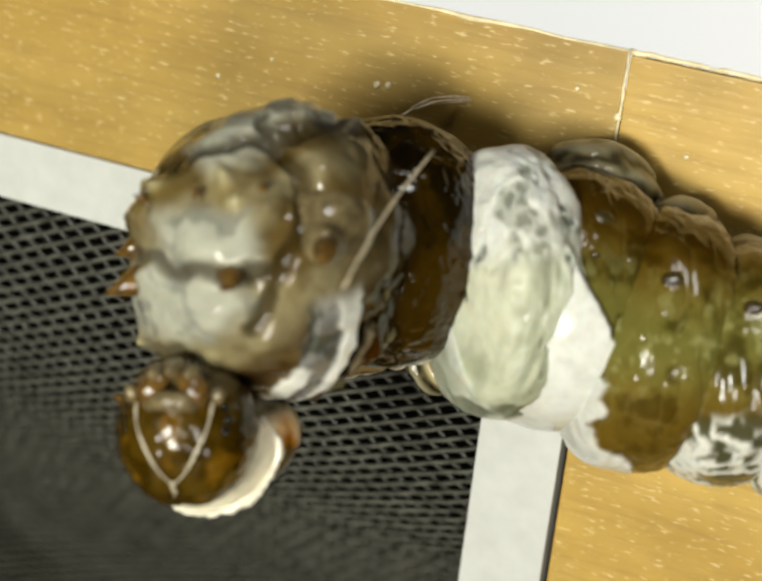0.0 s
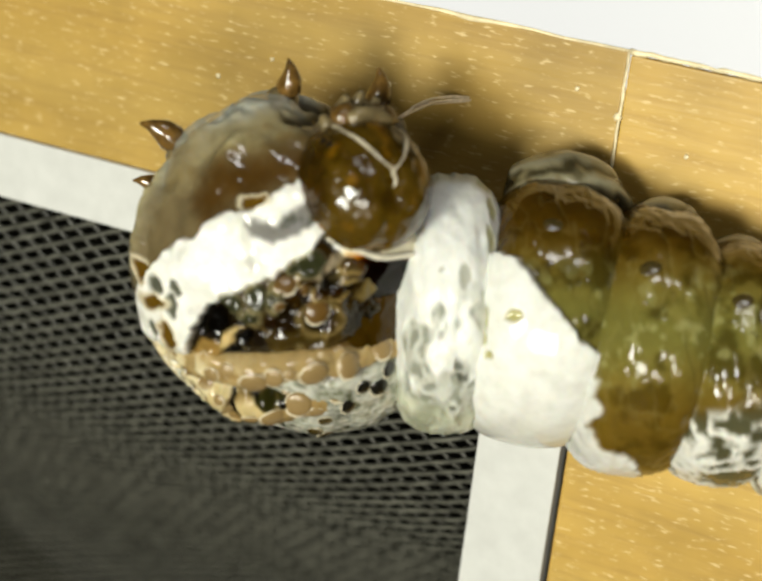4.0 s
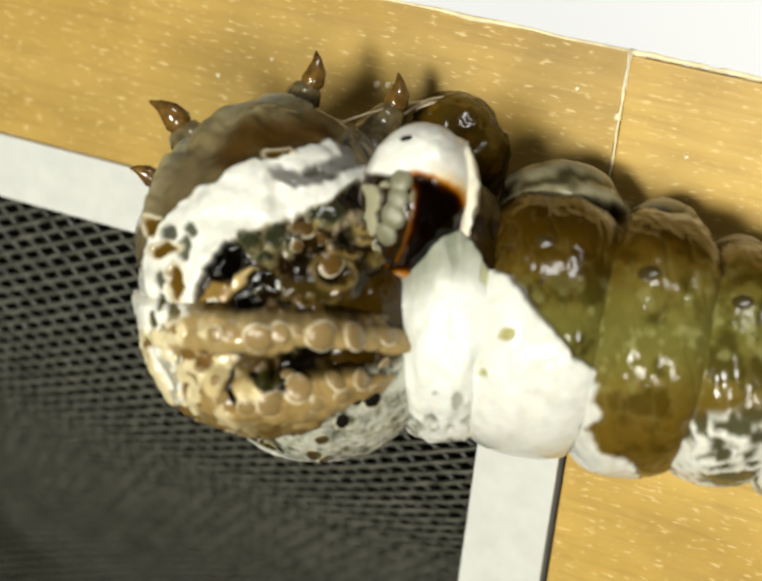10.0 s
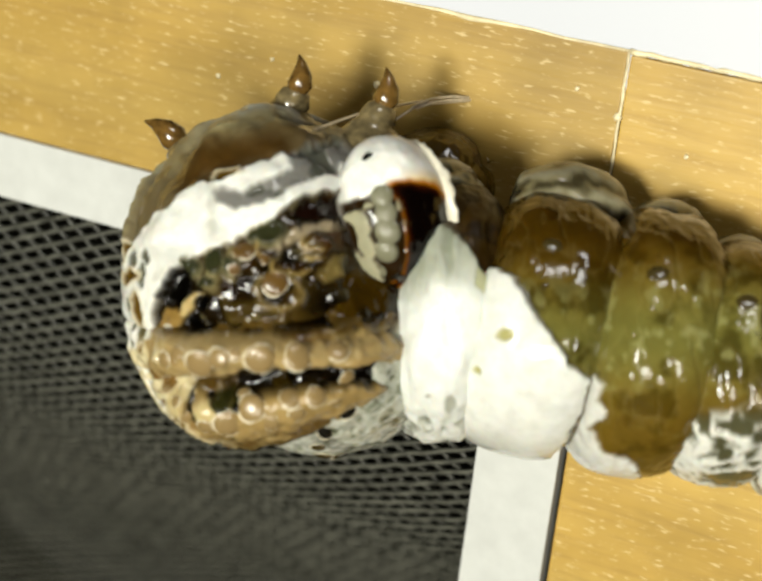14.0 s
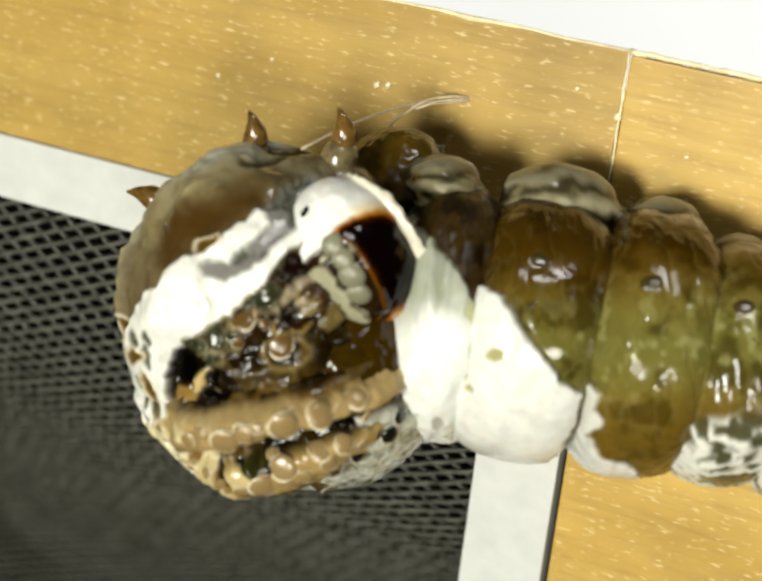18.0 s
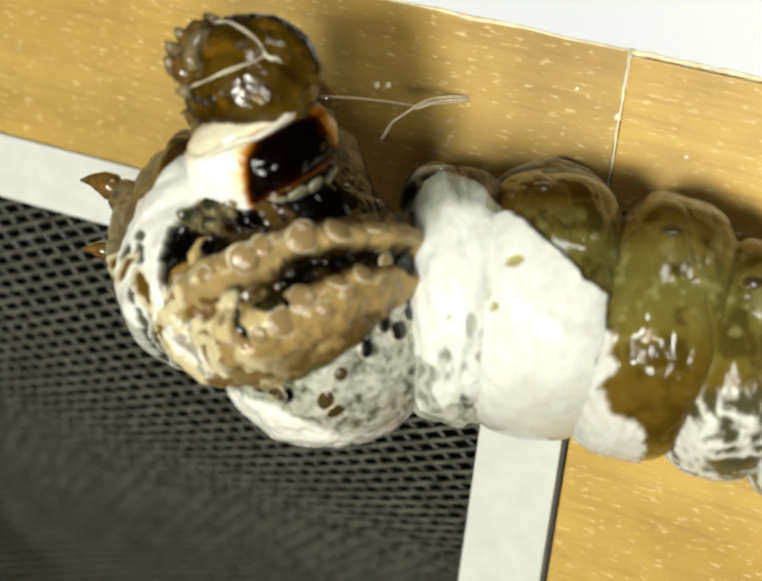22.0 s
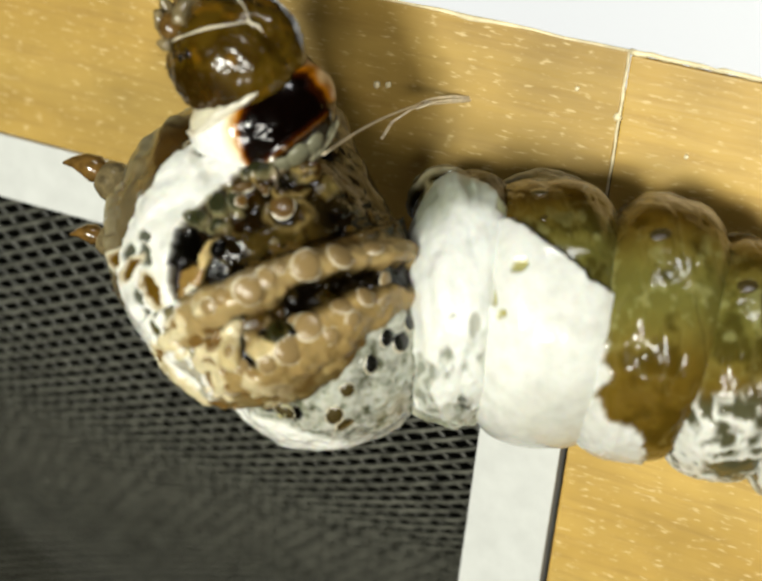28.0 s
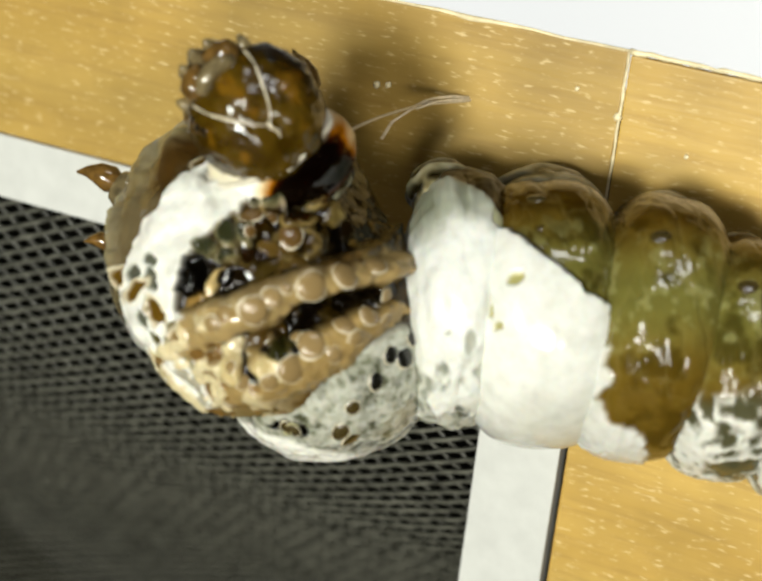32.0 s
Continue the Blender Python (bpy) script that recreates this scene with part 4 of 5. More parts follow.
def silk():
    """Fine strands glued to the rail, and the thread that leads from them to the spinning mouth."""
    rnd = random.Random(3)
    tuft = tagged(new("silk_strands"), "fine pale silk strands glued to the wooden rail", "silk")
    tuft.matrix_world = STAGE
    for k in range(6):
        e, a = rnd.uniform(-14, 14), rnd.uniform(-9, 9)
        pts = [chart(988 + e, 206 + a * 0.4, -110), chart(930, 205 + a, -95), chart(885 + e, 210 + a, -70), chart(850 + e * 0.5, 224 + a * 0.5, -45)]
        if k < 2:
            pts += [chart(812 + e, 250 + a, -30), chart(790 + e, 285 + a, -20)]
        part("strand", tube(pts, [(2.0 + 0.6 * math.sin(k + i)) * CELL for i in range(len(pts))], 5), SILK, tuft)
    thread = tagged(new("silk_thread"), "taut pale silk thread of the girdle", "silk")
    thread.matrix_world = STAGE
    # lies along its own x axis from the glued end
    part("strand", tube([Vector((400 * k / 12, -10 * math.sin(math.pi * k / 12), 0)) * CELL for k in range(13)], 2.8 * CELL, 6), SILK, thread)
    return thread


wooden_front()
net()
surroundings()
PARTS = caterpillar()
THREAD_OB = silk()


# ---------------------------------------------------------------- what moves
def swing(ob):
    """Rows of (seconds, shift x, y, z, turn about x, y, z as one turning vector in degrees) round the segment's rest place."""
    rest = ob.location.copy()

    def rows(table):
        out = []
        for t, x, y, z, a, b, c in table:
            r = Vector((radians(a), radians(b), radians(c)))
            m = Matrix.Rotation(r.length, 4, r.normalized()) if r.length > 1e-6 else Matrix()
            out.append((t, Matrix.Translation(rest + Vector((x, y, z)) * CELL) @ m))
        return out
    return rows


def aimed(table):
    """Rows of (seconds, chart u, v, w, forward x, y, z, back x, y, z): forward is the way to the head, back the way its back faces."""
    out = []
    for t, u, v, w, fx, fy, fz, bx, by, bz in table:
        f = Vector((fx, fy, fz)).normalized()
        b = Vector((bx, by, bz))
        b = (b - f * b.dot(f)).normalized()
        m = Matrix((f, b.cross(f), b)).transposed().to_4x4()
        out.append((t, Matrix.Translation(chart(u, v, w)) @ m))
    return out


def faced(table):
    """The same for the head, whose face looks along z and whose crown lies along y."""
    out = []
    for t, u, v, w, fx, fy, fz, bx, by, bz in table:
        f = Vector((fx, fy, fz)).normalized()
        b = Vector((bx, by, bz))
        b = (b - f * b.dot(f)).normalized()
        m = Matrix((b.cross(f), b, f)).transposed().to_4x4()
        out.append((t, Matrix.Translation(chart(u, v, w)) @ m))
    return out


def strung(table):
    """Rows of (seconds, chart u, v, w of one end, and of a point that the thread leads to)."""
    out = []
    for t, u, v, w, x, y, z in table:
        a, b = chart(u, v, w), chart(x, y, z)
        q = (b - a).to_track_quat("X", "Z").to_matrix().to_4x4()
        out.append((t, STAGE @ Matrix.Translation(a) @ q))
    return out


def motions():
    walk(PARTS["mid"], swing(PARTS["mid"])([
        (0, 20, 70, 140, 108, -10, 20), (0.5, 0, 60, 140, 104, -10, 20), (1, -8, 34, 140, 92, -8, 18), (1.5, -24, 18, 133, 84, -6, 16), (2, -30, 8, 119, 78, -6, 14),
        (2.5, -22, 4, 77, 55, -6, 10), (3, -10, 0, 35, 38, -5, 6), (3.5, 0, 10, 11.2, 30, -5, 4), (5.5, 0.5, -7.2, -0.1, 0.9, -1.1, 0.5), (6, -0.4, 2.8, 0, 0.2, -1.2, -0.8),
        (6.5, 0.8, 7.2, 0.1, -0.4, -0.2, -1.7), (7, 0.7, 2.7, 0, -1, -1, -1.3), (7.5, -0.3, -1.1, 0, -1.2, -2.2, 0.1), (8, -0.5, -4.4, -0.1, -0.6, -2.2, 0.3), (8.5, 0, -6.8, -0.1, 0, -1.3, 0.1),
        (9, 1, -2.8, -0.1, -0.1, -0.2, 0.1), (9.5, 1.7, -0.3, 0, -0.4, 0.9, -0.6), (10, 0.8, 8.1, 0, -1.3, 1.4, -1.8), (10.5, -1.8, 17.9, 0.2, -1.7, 0.8, -1.6), (11, -1.9, 30.5, 0.4, -2.3, 0.8, -2),
        (11.5, 4.5, 22.4, 0.3, -1.5, 4.3, -3.7), (12, 5.3, 25.9, 0.3, -3.5, 4.8, -4.4), (12.5, -0.7, 30.9, 0.4, -4.2, 1.7, -3.9), (13, -5, 40.5, 0.6, -4.6, -0.8, -3.4), (14, -12.3, -14.4, 0.1, 3.4, -18.5, 1.7),
        (14.5, -7.5, -42.5, -0.3, 6.3, -22.9, 5.2), (16.5, -14.2, -90, 0, 21.8, -17.6, 11.6), (17, -14.2, -90, 0, 17.2, -16.3, 11.7), (17.5, -10.7, -90, 0, 16.6, -17.3, 11.9), (18, -8.1, -88.5, 0, 15.9, -17, 12.1),
        (18.5, -16.2, -78.7, 0, 9.3, -14.4, 12.8), (19, -33.9, -52, 0, -2.9, -10.8, 15.8), (19.5, -20.9, -9, 0, -10.5, -11.6, 18.4), (20, -7.9, 5.7, 0, -12.5, -13.3, 16.7), (20.5, -10.4, 8.8, 0, -14.5, -13.1, 15.9),
        (21, -24.4, -4.3, 0, -17.4, -9.7, 16.7), (21.5, -23.2, -8.8, 0, -18.1, -7.4, 17.7), (22, -28.3, -5.2, 0, -21.6, -9.2, 19.8), (22.5, -30, 17.8, 0, -25.1, -15.1, 19.6), (23, -29.7, 30.9, 0, -26.2, -13.9, 18.3),
        (23.5, -28.8, 29.7, 0, -25.7, -12, 18.1), (24, -29.7, 26.4, 0, -27.6, -10.3, 18), (24.5, -30, 23.7, 0, -29.7, -7.9, 19), (25, 16, 28, 0, -31.6, -2.4, 22.9), (25.5, 0, 20, 0, -34.4, -4.7, 24.5),
        (27.5, -30, 35.8, 0, -15.9, -4.7, 21.8), (28, -30, 24.1, 0, -13.5, -5.5, 22.5), (28.5, -30, 13.9, 0, -19.2, -8.4, 20.3), (29, -30, 3.9, 0, -25.4, -5.9, 19.6), (29.5, -30, 30, 0, -27, -5.6, 18),
        (30, -30, 44.4, 0, -24, -5.4, 17.2), (30.5, -30, 46.9, 0, -20.3, -3.5, 16.3), (31, -30, 36.7, 0, -14, -1.9, 17.6), (31.5, -30, 16.8, 0, -8.3, -1.4, 20.1), (32, -30, -5.6, 0, -7.2, -3.5, 20.7),
    ]))
    walk(PARTS["hind"], swing(PARTS["hind"])([
        (0, 84, 80, 80, 114, -10, 20), (0.5, 68, 80, 80, 110, -10, 20), (1, 48, 78, 85, 102, -8, 18), (1.5, 24, 74, 94.5, 94, -6, 16), (2, 0, 70, 88.5, 86, -6, 14),
        (2.5, -24, 62, 60.5, 60, -6, 11), (3, -2, 96, 10, 46, -5, 6), (3.5, 4, 86, 0, 38, -5, 3.5), (5.5, 17, 45.4, -0.9, 8.8, -2.5, -1.7), (6, 10.9, 33.7, -0.8, 5, -2.4, -1.6),
        (6.5, 8.2, 20.9, -0.6, 1.8, -1.3, -1.7), (7, 7.1, 2, -0.4, -1.1, -1.9, -1), (7.5, 6.5, -4.2, -0.2, -1.7, -2.9, 0), (8, 6, -5.3, -0.2, -1, -2.7, 0.2), (8.5, 6, -5.4, -0.1, -0.2, -1.7, 0.1),
        (9, 5.1, -5, 0.1, -0.7, -0.6, 0.1), (9.5, 4.7, -6.7, 0.2, -1.4, 0.3, 0), (10, 1.8, -10.5, 0.4, -3.7, 0.8, -0.5), (10.5, -0.8, -14, 0.6, -6.1, 0.1, -0.3), (11, -2.1, -11.5, 0.7, -8.3, 0, -0.6),
        (11.5, 3, -10.4, 1.1, -5.9, 3.3, -1.5), (12, 3.3, -22.3, 1.8, -9.1, 3.7, -1.3), (12.5, -2.6, -31.6, 2.1, -12.2, 0.8, -1.1), (13, -6, -35.3, 2.4, -14.9, -1.8, -1.3), (14, 4, -15.1, 1.6, 3.6, -20.8, 1.9),
        (14.5, -7.1, -17.7, 1.7, 11.2, -22.6, 3.8), (16.5, -7, -90.4, 1.3, 21.8, -17.6, 11.6), (17, -7.4, -88.4, 1, 17.2, -16.3, 11.7), (17.5, -4, -89.7, 0.7, 16.6, -17.3, 11.9), (18, -3.5, -89.2, 0.5, 15.9, -17, 12.1),
        (18.5, -6.7, -84.8, 0.4, 9.3, -14.4, 12.8), (19, -13.2, -76.5, 0.5, -2.9, -10.8, 15.8), (19.5, -5.2, -53.5, 1.3, -10.5, -11.6, 18.4), (20, 7.3, -33.1, 1.5, -12.5, -13.3, 16.7), (20.5, 13.2, -17, 1.7, -14.5, -13.1, 15.9),
        (21, 11.1, -3.6, 2.6, -17.4, -9.7, 16.7), (21.5, 15.6, 18.5, 2.3, -18.1, -7.4, 17.7), (22, 15.3, 39.2, 1.2, -21.6, -9.2, 19.8), (22.5, 18.8, 56.2, 0.5, -25.1, -15.1, 19.6), (23, 19, 63.2, 0.3, -26.2, -13.9, 18.3),
        (23.5, 23.4, 62.5, 0, -25.7, -12, 18.1), (24, 22.4, 63.9, -0.3, -27.6, -10.3, 18), (24.5, 16.1, 61.6, -0.7, -29.7, -7.9, 19), (25, 2.5, 56, -1.1, -36, -2.4, 22.9), (25.5, -1.6, 51.6, -1.2, -34.4, -4.7, 24.5),
        (27.5, -5.4, 32.7, -0.5, -15.9, -4.7, 21.8), (28, -8.6, 23.6, -0.3, -13.5, -5.5, 22.5), (28.5, -5.5, 38.2, -0.8, -19.2, -8.4, 20.3), (29, -7.4, 52.4, -1.8, -25.4, -5.9, 19.6), (29.5, -2.7, 63.1, -1.9, -27, -5.6, 18),
        (30, 0.9, 65.1, -1.6, -24, -5.4, 17.2), (30.5, -1.4, 62.6, -1.4, -20.3, -3.5, 16.3), (31, -9.4, 51.6, -1.2, -14, -1.9, 17.6), (31.5, -17.2, 31.5, -0.9, -8.3, -1.4, 20.1), (32, -15.9, 22.2, -1.1, -7.2, -3.5, 20.7),
    ]))
    walk(PARTS["first"], swing(PARTS["first"])([
        (0, 116, 140, 30, 95, 0, 10), (0.5, 88, 140, 30, 90, 0, 10), (1, 56, 130, 30, 85, 0, 8), (1.5, 46, 126, 30, 80, 0, 8), (2, 36, 118, 20, 75, 0, 6),
        (2.5, 14, 94, 0, 65, 0, 4), (3, -6, 66, -30, 50, -3, 3), (3.5, -6, 36, -30, 45, -4, 2), (5.5, -8.9, -44.8, -33.3, 27.5, -6.5, 2.4), (6, -8.6, -44.2, -33.4, 28.4, -7.7, 3),
        (6.5, -8.4, -48.2, -33.3, 29, -7.5, 4.1), (7, -10.8, -58.5, -31.7, 30.2, -7.8, 6.5), (7.5, -12.4, -61.2, -23.7, 30.7, -8, 8.7), (8, -12.7, -57.3, -12.3, 30.9, -7.4, 8.6), (8.5, -11.8, -51.8, -1.4, 32, -7, 7.9),
        (9, -11.3, -48.9, 0.8, 31.9, -6.6, 6.9), (9.5, -11, -48.8, 0.9, 31.5, -6.2, 6.3), (10, -10.7, -46.7, 0.8, 31.7, -7.2, 6.2), (10.5, -10.4, -42.6, 0.7, 31.5, -8.5, 6.1), (11, -11.7, -38.7, 0.7, 30.2, -9.5, 7.1),
        (11.5, -8.8, -41, 0.7, 31.8, -6.9, 5), (12, -8.5, -47, 0.8, 32.1, -6.9, 5.7), (12.5, -8.4, -44.6, 0.7, 32.6, -10.8, 7.2), (13, -8.2, -39.9, 0.6, 32.9, -14.5, 8.9), (14, -4.9, -36, 0.3, 43.8, -27.3, 20.7),
        (14.5, -5.2, -48, 0.3, 45.2, -27.8, 21.7), (16.5, 7.9, -110.4, 0.8, 35.6, -1.5, 2.6), (17, 0, -107.1, 0.8, 33.2, -0.3, 0.9), (17.5, -2.8, -105.4, 0.7, 34.2, 1.1, 0.8), (18, -3.5, -104.8, 0.6, 34.1, 1.3, 0.8),
        (18.5, -6.6, -94.3, 0.4, 32.4, 1.7, -0.1), (19, -10.8, -76.3, 0.3, 29.3, 2.8, -0.7), (19.5, -14.8, -58.9, 0.2, 25.8, 3.9, -0.8), (20, -15.2, -45.4, 0.1, 23.9, 4.1, -1.2), (20.5, -12, -37.9, 0, 21.4, 3.7, -0.5),
        (21, -6, -34.1, -0.1, 16.8, 3.9, 0.5), (21.5, 1, -26, -0.1, 9.9, 5.3, -0.4), (22, 4.2, -16.7, 0, 1.6, 3.9, -0.7), (22.5, -0.9, -12.4, 0.2, -0.5, 0.8, 0.1), (23, -2.6, -7.7, 0.2, -1.1, 0.9, 0.1),
        (23.5, -1.6, -5.1, 0.2, -0.5, 2.9, -0.7), (24, 0.6, 1.3, 0.3, -2.2, 3, -1.8), (24.5, 2.4, 7.7, 0.3, -4.6, 3.5, -2.3), (25, 8.5, 18.9, 0.4, -9, 4.9, -3.2), (25.5, 9.2, 15.6, 0.5, -8.5, 3.7, -2.1),
        (27.5, -1, -18.1, 0.1, 6.5, 6.1, 3.5), (28, -2, -22.8, -0.1, 9.1, 6.4, 4.5), (28.5, -7.8, -13, -0.3, 4.8, 3.7, 3.2), (29, -9.7, 3.7, -0.5, -3.2, 3.6, 1), (29.5, -10.5, 4.5, -0.6, -3.4, 4, 1.3),
        (30, -11.1, -0.8, -0.6, -0.7, 4.8, 1.4), (30.5, -10.9, -4.9, -0.6, 1.7, 5.8, 1.4), (31, -8, -15, -0.6, 6.3, 7, 3), (31.5, -2.6, -32.6, -0.4, 11.3, 7.9, 5.4), (32, 2.3, -44.9, -0.3, 12.8, 7, 6.3),
    ]))
    walk(PARTS["saddle"], swing(PARTS["saddle"])([
        (0, 96, 54, 76, -108.6, 21.8, 22.0), (0.5, 86, 54, 76, -108.6, 21.8, 22.0), (1, 70, 54, 74, -108.6, 21.8, 22.0), (1.5, 52, 52, 68, -106.8, 21.4, 20.6), (2, 26, 49, 58, -103.1, 21.2, 18.7),
        (2.5, 6, 44, 38, -97.9, 18.9, 13.8), (3, -6, 33.2, 18, -87.3, 12.6, 9.2), (3.5, -9, 20.4, 7.2, -71.7, 8.2, 3.3), (5.5, 0.1, 0.5, 0, -3.8, 0, 0.3), (6, -0.1, 0.3, 0, -2.7, -0.1, 0.2),
        (6.5, 0.3, 0, 0, -2, 0.1, 0.1), (7, 1.3, -0.1, 0, -2.1, 0.5, 0.2), (7.5, 3.1, 0.3, 0, -2.8, 1.2, 0.6), (8, 3.1, 0.3, 0, -2.2, 1.2, 0.6), (8.5, 2.6, 0, 0, -1.3, 1, 0.4),
        (9, 2.2, 0, 0, -1.2, 0.9, 0.3), (9.5, 2.3, 0, 0, -1.1, 0.9, 0.3), (10, 1.5, 0, 0, -1, 0.6, 0.2), (10.5, 0.4, 0, 0, -0.8, 0.2, 0.1), (11, -0.2, 0.8, 0, -3.4, -0.1, 0.4),
        (11.5, 0.8, -0.2, 0, -2.2, 0.3, 0.1), (12, 2.7, 0, 0, -2.2, 1.1, 0.4), (12.5, 1.4, 0.1, 0, -2.4, 0.6, 0.3), (13, 1.3, 0.3, 0, -3.1, 0.5, 0.4), (14, -2.4, -0.9, 0, 0.6, -1, -0.8),
        (14.5, -4.2, -1.4, 0, 3.5, -1.7, -1.5), (16.5, -7.3, -3, 0, 14.6, -3, -3.6), (17, -9, -0.6, 0, 13, -3.6, -2.9), (17.5, -9.5, -0.3, -0, 13.1, -3.8, -2.8), (18, -9.7, -0.3, -0, 13.2, -3.9, -2.8),
        (18.5, -9.1, 0.7, -0, 10.1, -3.6, -2), (19, -7, 1.5, -0, 5, -2.7, -0.8), (19.5, -4.6, 2, 0, -1.4, -1.8, 0.4), (20, -3.9, 7.2, 0, -6.4, -1.6, 0.7), (20.5, -2.4, 12.2, 0, -10, -1, 0.8),
        (21, 1, 17.9, 0, -14.5, 0.4, 1.3), (21.5, 4.6, 24.1, 0, -20.7, 1.7, 1.8), (22, 9.8, 30.2, 0.1, -28.1, 3.5, 2.2), (22.5, 9.5, 29, 0.1, -30.7, 3.5, 1.5), (23, 8.5, 28.6, 0.1, -32.3, 3.1, 1.1),
        (23.5, 8.4, 28.1, 0.1, -32.5, 3.1, 0.7), (24, 7.9, 28.6, 0.1, -34.5, 2.8, 0.8), (24.5, 9.2, 29.1, 0.1, -37.3, 3.2, 0.9), (25, 15.5, 30.4, 0.1, -42.5, 5.2, 0.8), (25.5, 19.7, 29.2, 0.1, -43.1, 6.8, -0.1),
        (27.5, 15.6, 25.1, 0.1, -31.5, 6, -1.8), (28, 14.5, 26.3, 0.1, -29.1, 5.5, -1.1), (28.5, 11.9, 28.2, 0.1, -30.7, 4.3, 0), (29, 13.4, 30.1, 0.1, -36.8, 4.6, 1), (29.5, 13.3, 28.9, 0.1, -38.2, 4.7, 0.6),
        (30, 12.5, 27.5, 0.1, -35.9, 4.6, -0.1), (30.5, 11.9, 27.2, 0.1, -33.3, 4.5, -0.4), (31, 12.2, 26.8, 0.1, -29.9, 4.7, -0.5), (31.5, 12.5, 26.3, 0.1, -25.3, 4.9, -0.6), (32, 11.1, 26.3, 0.1, -22.1, 4.3, -0.5),
    ]))
    walk(PARTS["third"], swing(PARTS["third"])([
        (0, 39.6, 53.8, 2.2, 0.9, 10.1, -12.1), (0.5, 36.8, 56, 2, -1.8, 8.8, -10.9), (1, 31, 56.5, 2, -2.9, 7.2, -8.8), (1.5, 24.9, 56.6, 1.9, -3.9, 5.5, -7), (2, 21.5, 57.2, 1.8, -4.6, 4.6, -6.6),
        (2.5, 15.7, 55.3, 1.6, -4.3, 3.7, -4.6), (3, 11.4, 43.7, 1.3, -3.2, 3.2, -3), (3.5, 7.7, 32.6, 1, -2.5, 2.6, -1.8), (5.5, -1.5, 0.2, -0.3, -1.3, -0.9, 0.1), (6, -1.8, 0.2, -0.3, -0.7, -1, 0.8),
        (6.5, -1.5, 0.1, -0.2, -0.3, -0.8, 0.8), (7, -0.3, -0.1, 0, -0.5, -0.2, -0.4), (7.5, 1.3, 0.1, -0, -1.1, 0.4, -0.5), (8, 1, 0.1, -0, -0.8, 0.3, 0.3), (8.5, 0.5, 0, 0, -0.2, 0.2, 0.4),
        (9, 0.3, 0, 0, 0, 0.1, 0.3), (9.5, 0.2, 0, -0.1, 0.1, -0.1, 0.9), (10, -0.3, 0, -0.1, 0.3, -0.2, 0.2), (10.5, -1.3, -0.1, 0, 0.4, -0.5, 0), (11, -1.7, 0.3, -0.1, -1.5, -0.7, -0.5),
        (11.5, -1.1, -0.1, -0.1, -0.4, -0.5, 0.2), (12, 0.7, 0.1, -0.1, -0.6, 0.3, -0.3), (12.5, 0, 0.1, 0, -0.6, 0, -1.3), (13, -0.1, 0.2, 0, -1.1, 0, -1.4), (14, -3.3, -1.6, 0.5, 2, 0.1, -5.6),
        (14.5, -6.2, -3.3, 0.7, 3.6, 0, -6), (16.5, -16.5, -11.8, 1.2, 8.5, -0.2, -2.5), (17, -17.3, -9.9, 1.3, 7.6, -0.4, -3.5), (17.5, -18, -9.6, 1.3, 7.7, -0.6, -3), (18, -18.2, -9.6, 1.3, 7.7, -0.7, -3.1),
        (18.5, -15.5, -6.3, 1, 6.5, -1.2, -2.8), (19, -10.9, -2, 0.6, 3.8, -1.9, -0.7), (19.5, -7.1, 0.4, 0.1, -0.6, -2, 1.1), (20, -5.9, 8, -0.2, -4.1, -2, 1.1), (20.5, -4.8, 15.1, -0.3, -7, -1.4, 1.1),
        (21, -2.5, 22.3, -0.3, -11.1, -0.2, 1.9), (21.5, 0.1, 30.2, -0.3, -16.3, 1.1, 2.6), (22, 3.8, 37.7, -0.2, -22.4, 2.7, 3.5), (22.5, 3, 32.9, -0.3, -24.7, 2.8, 3.8), (23, 1.9, 30.8, -0.4, -26.1, 2.6, 3.5),
        (23.5, 1.7, 29.8, -0.4, -26.2, 2.7, 3.6), (24, 1.8, 32.6, -0.3, -27.3, 2.4, 3.2), (24.5, 3.4, 35.8, -0.2, -28.8, 2.6, 3), (25, 8, 37.1, -0.1, -32.1, 4.4, 3.1), (25.5, 10.7, 32.3, -0.2, -32.8, 6, 4.9),
        (27.5, 7.3, 20.6, -0.6, -26, 5.2, 8.1), (28, 6, 21.6, -0.6, -24.6, 4.8, 7.9), (28.5, 3.3, 20.7, -0.7, -26.7, 4.1, 6.8), (29, 4, 21.3, -0.7, -31.8, 4.7, 5.6), (29.5, 4.1, 18.7, -0.7, -33.1, 4.8, 6),
        (30, 3.9, 16, -0.7, -31.5, 4.6, 6.9), (30.5, 3.3, 14.9, -0.8, -29.6, 4.4, 7.2), (31, 3.2, 15.1, -0.9, -26.8, 4.4, 7.5), (31.5, 3.4, 17.4, -1, -22.7, 4.2, 8.1), (32, 2.6, 20.3, -1, -19.9, 3.5, 8.5),
    ]))
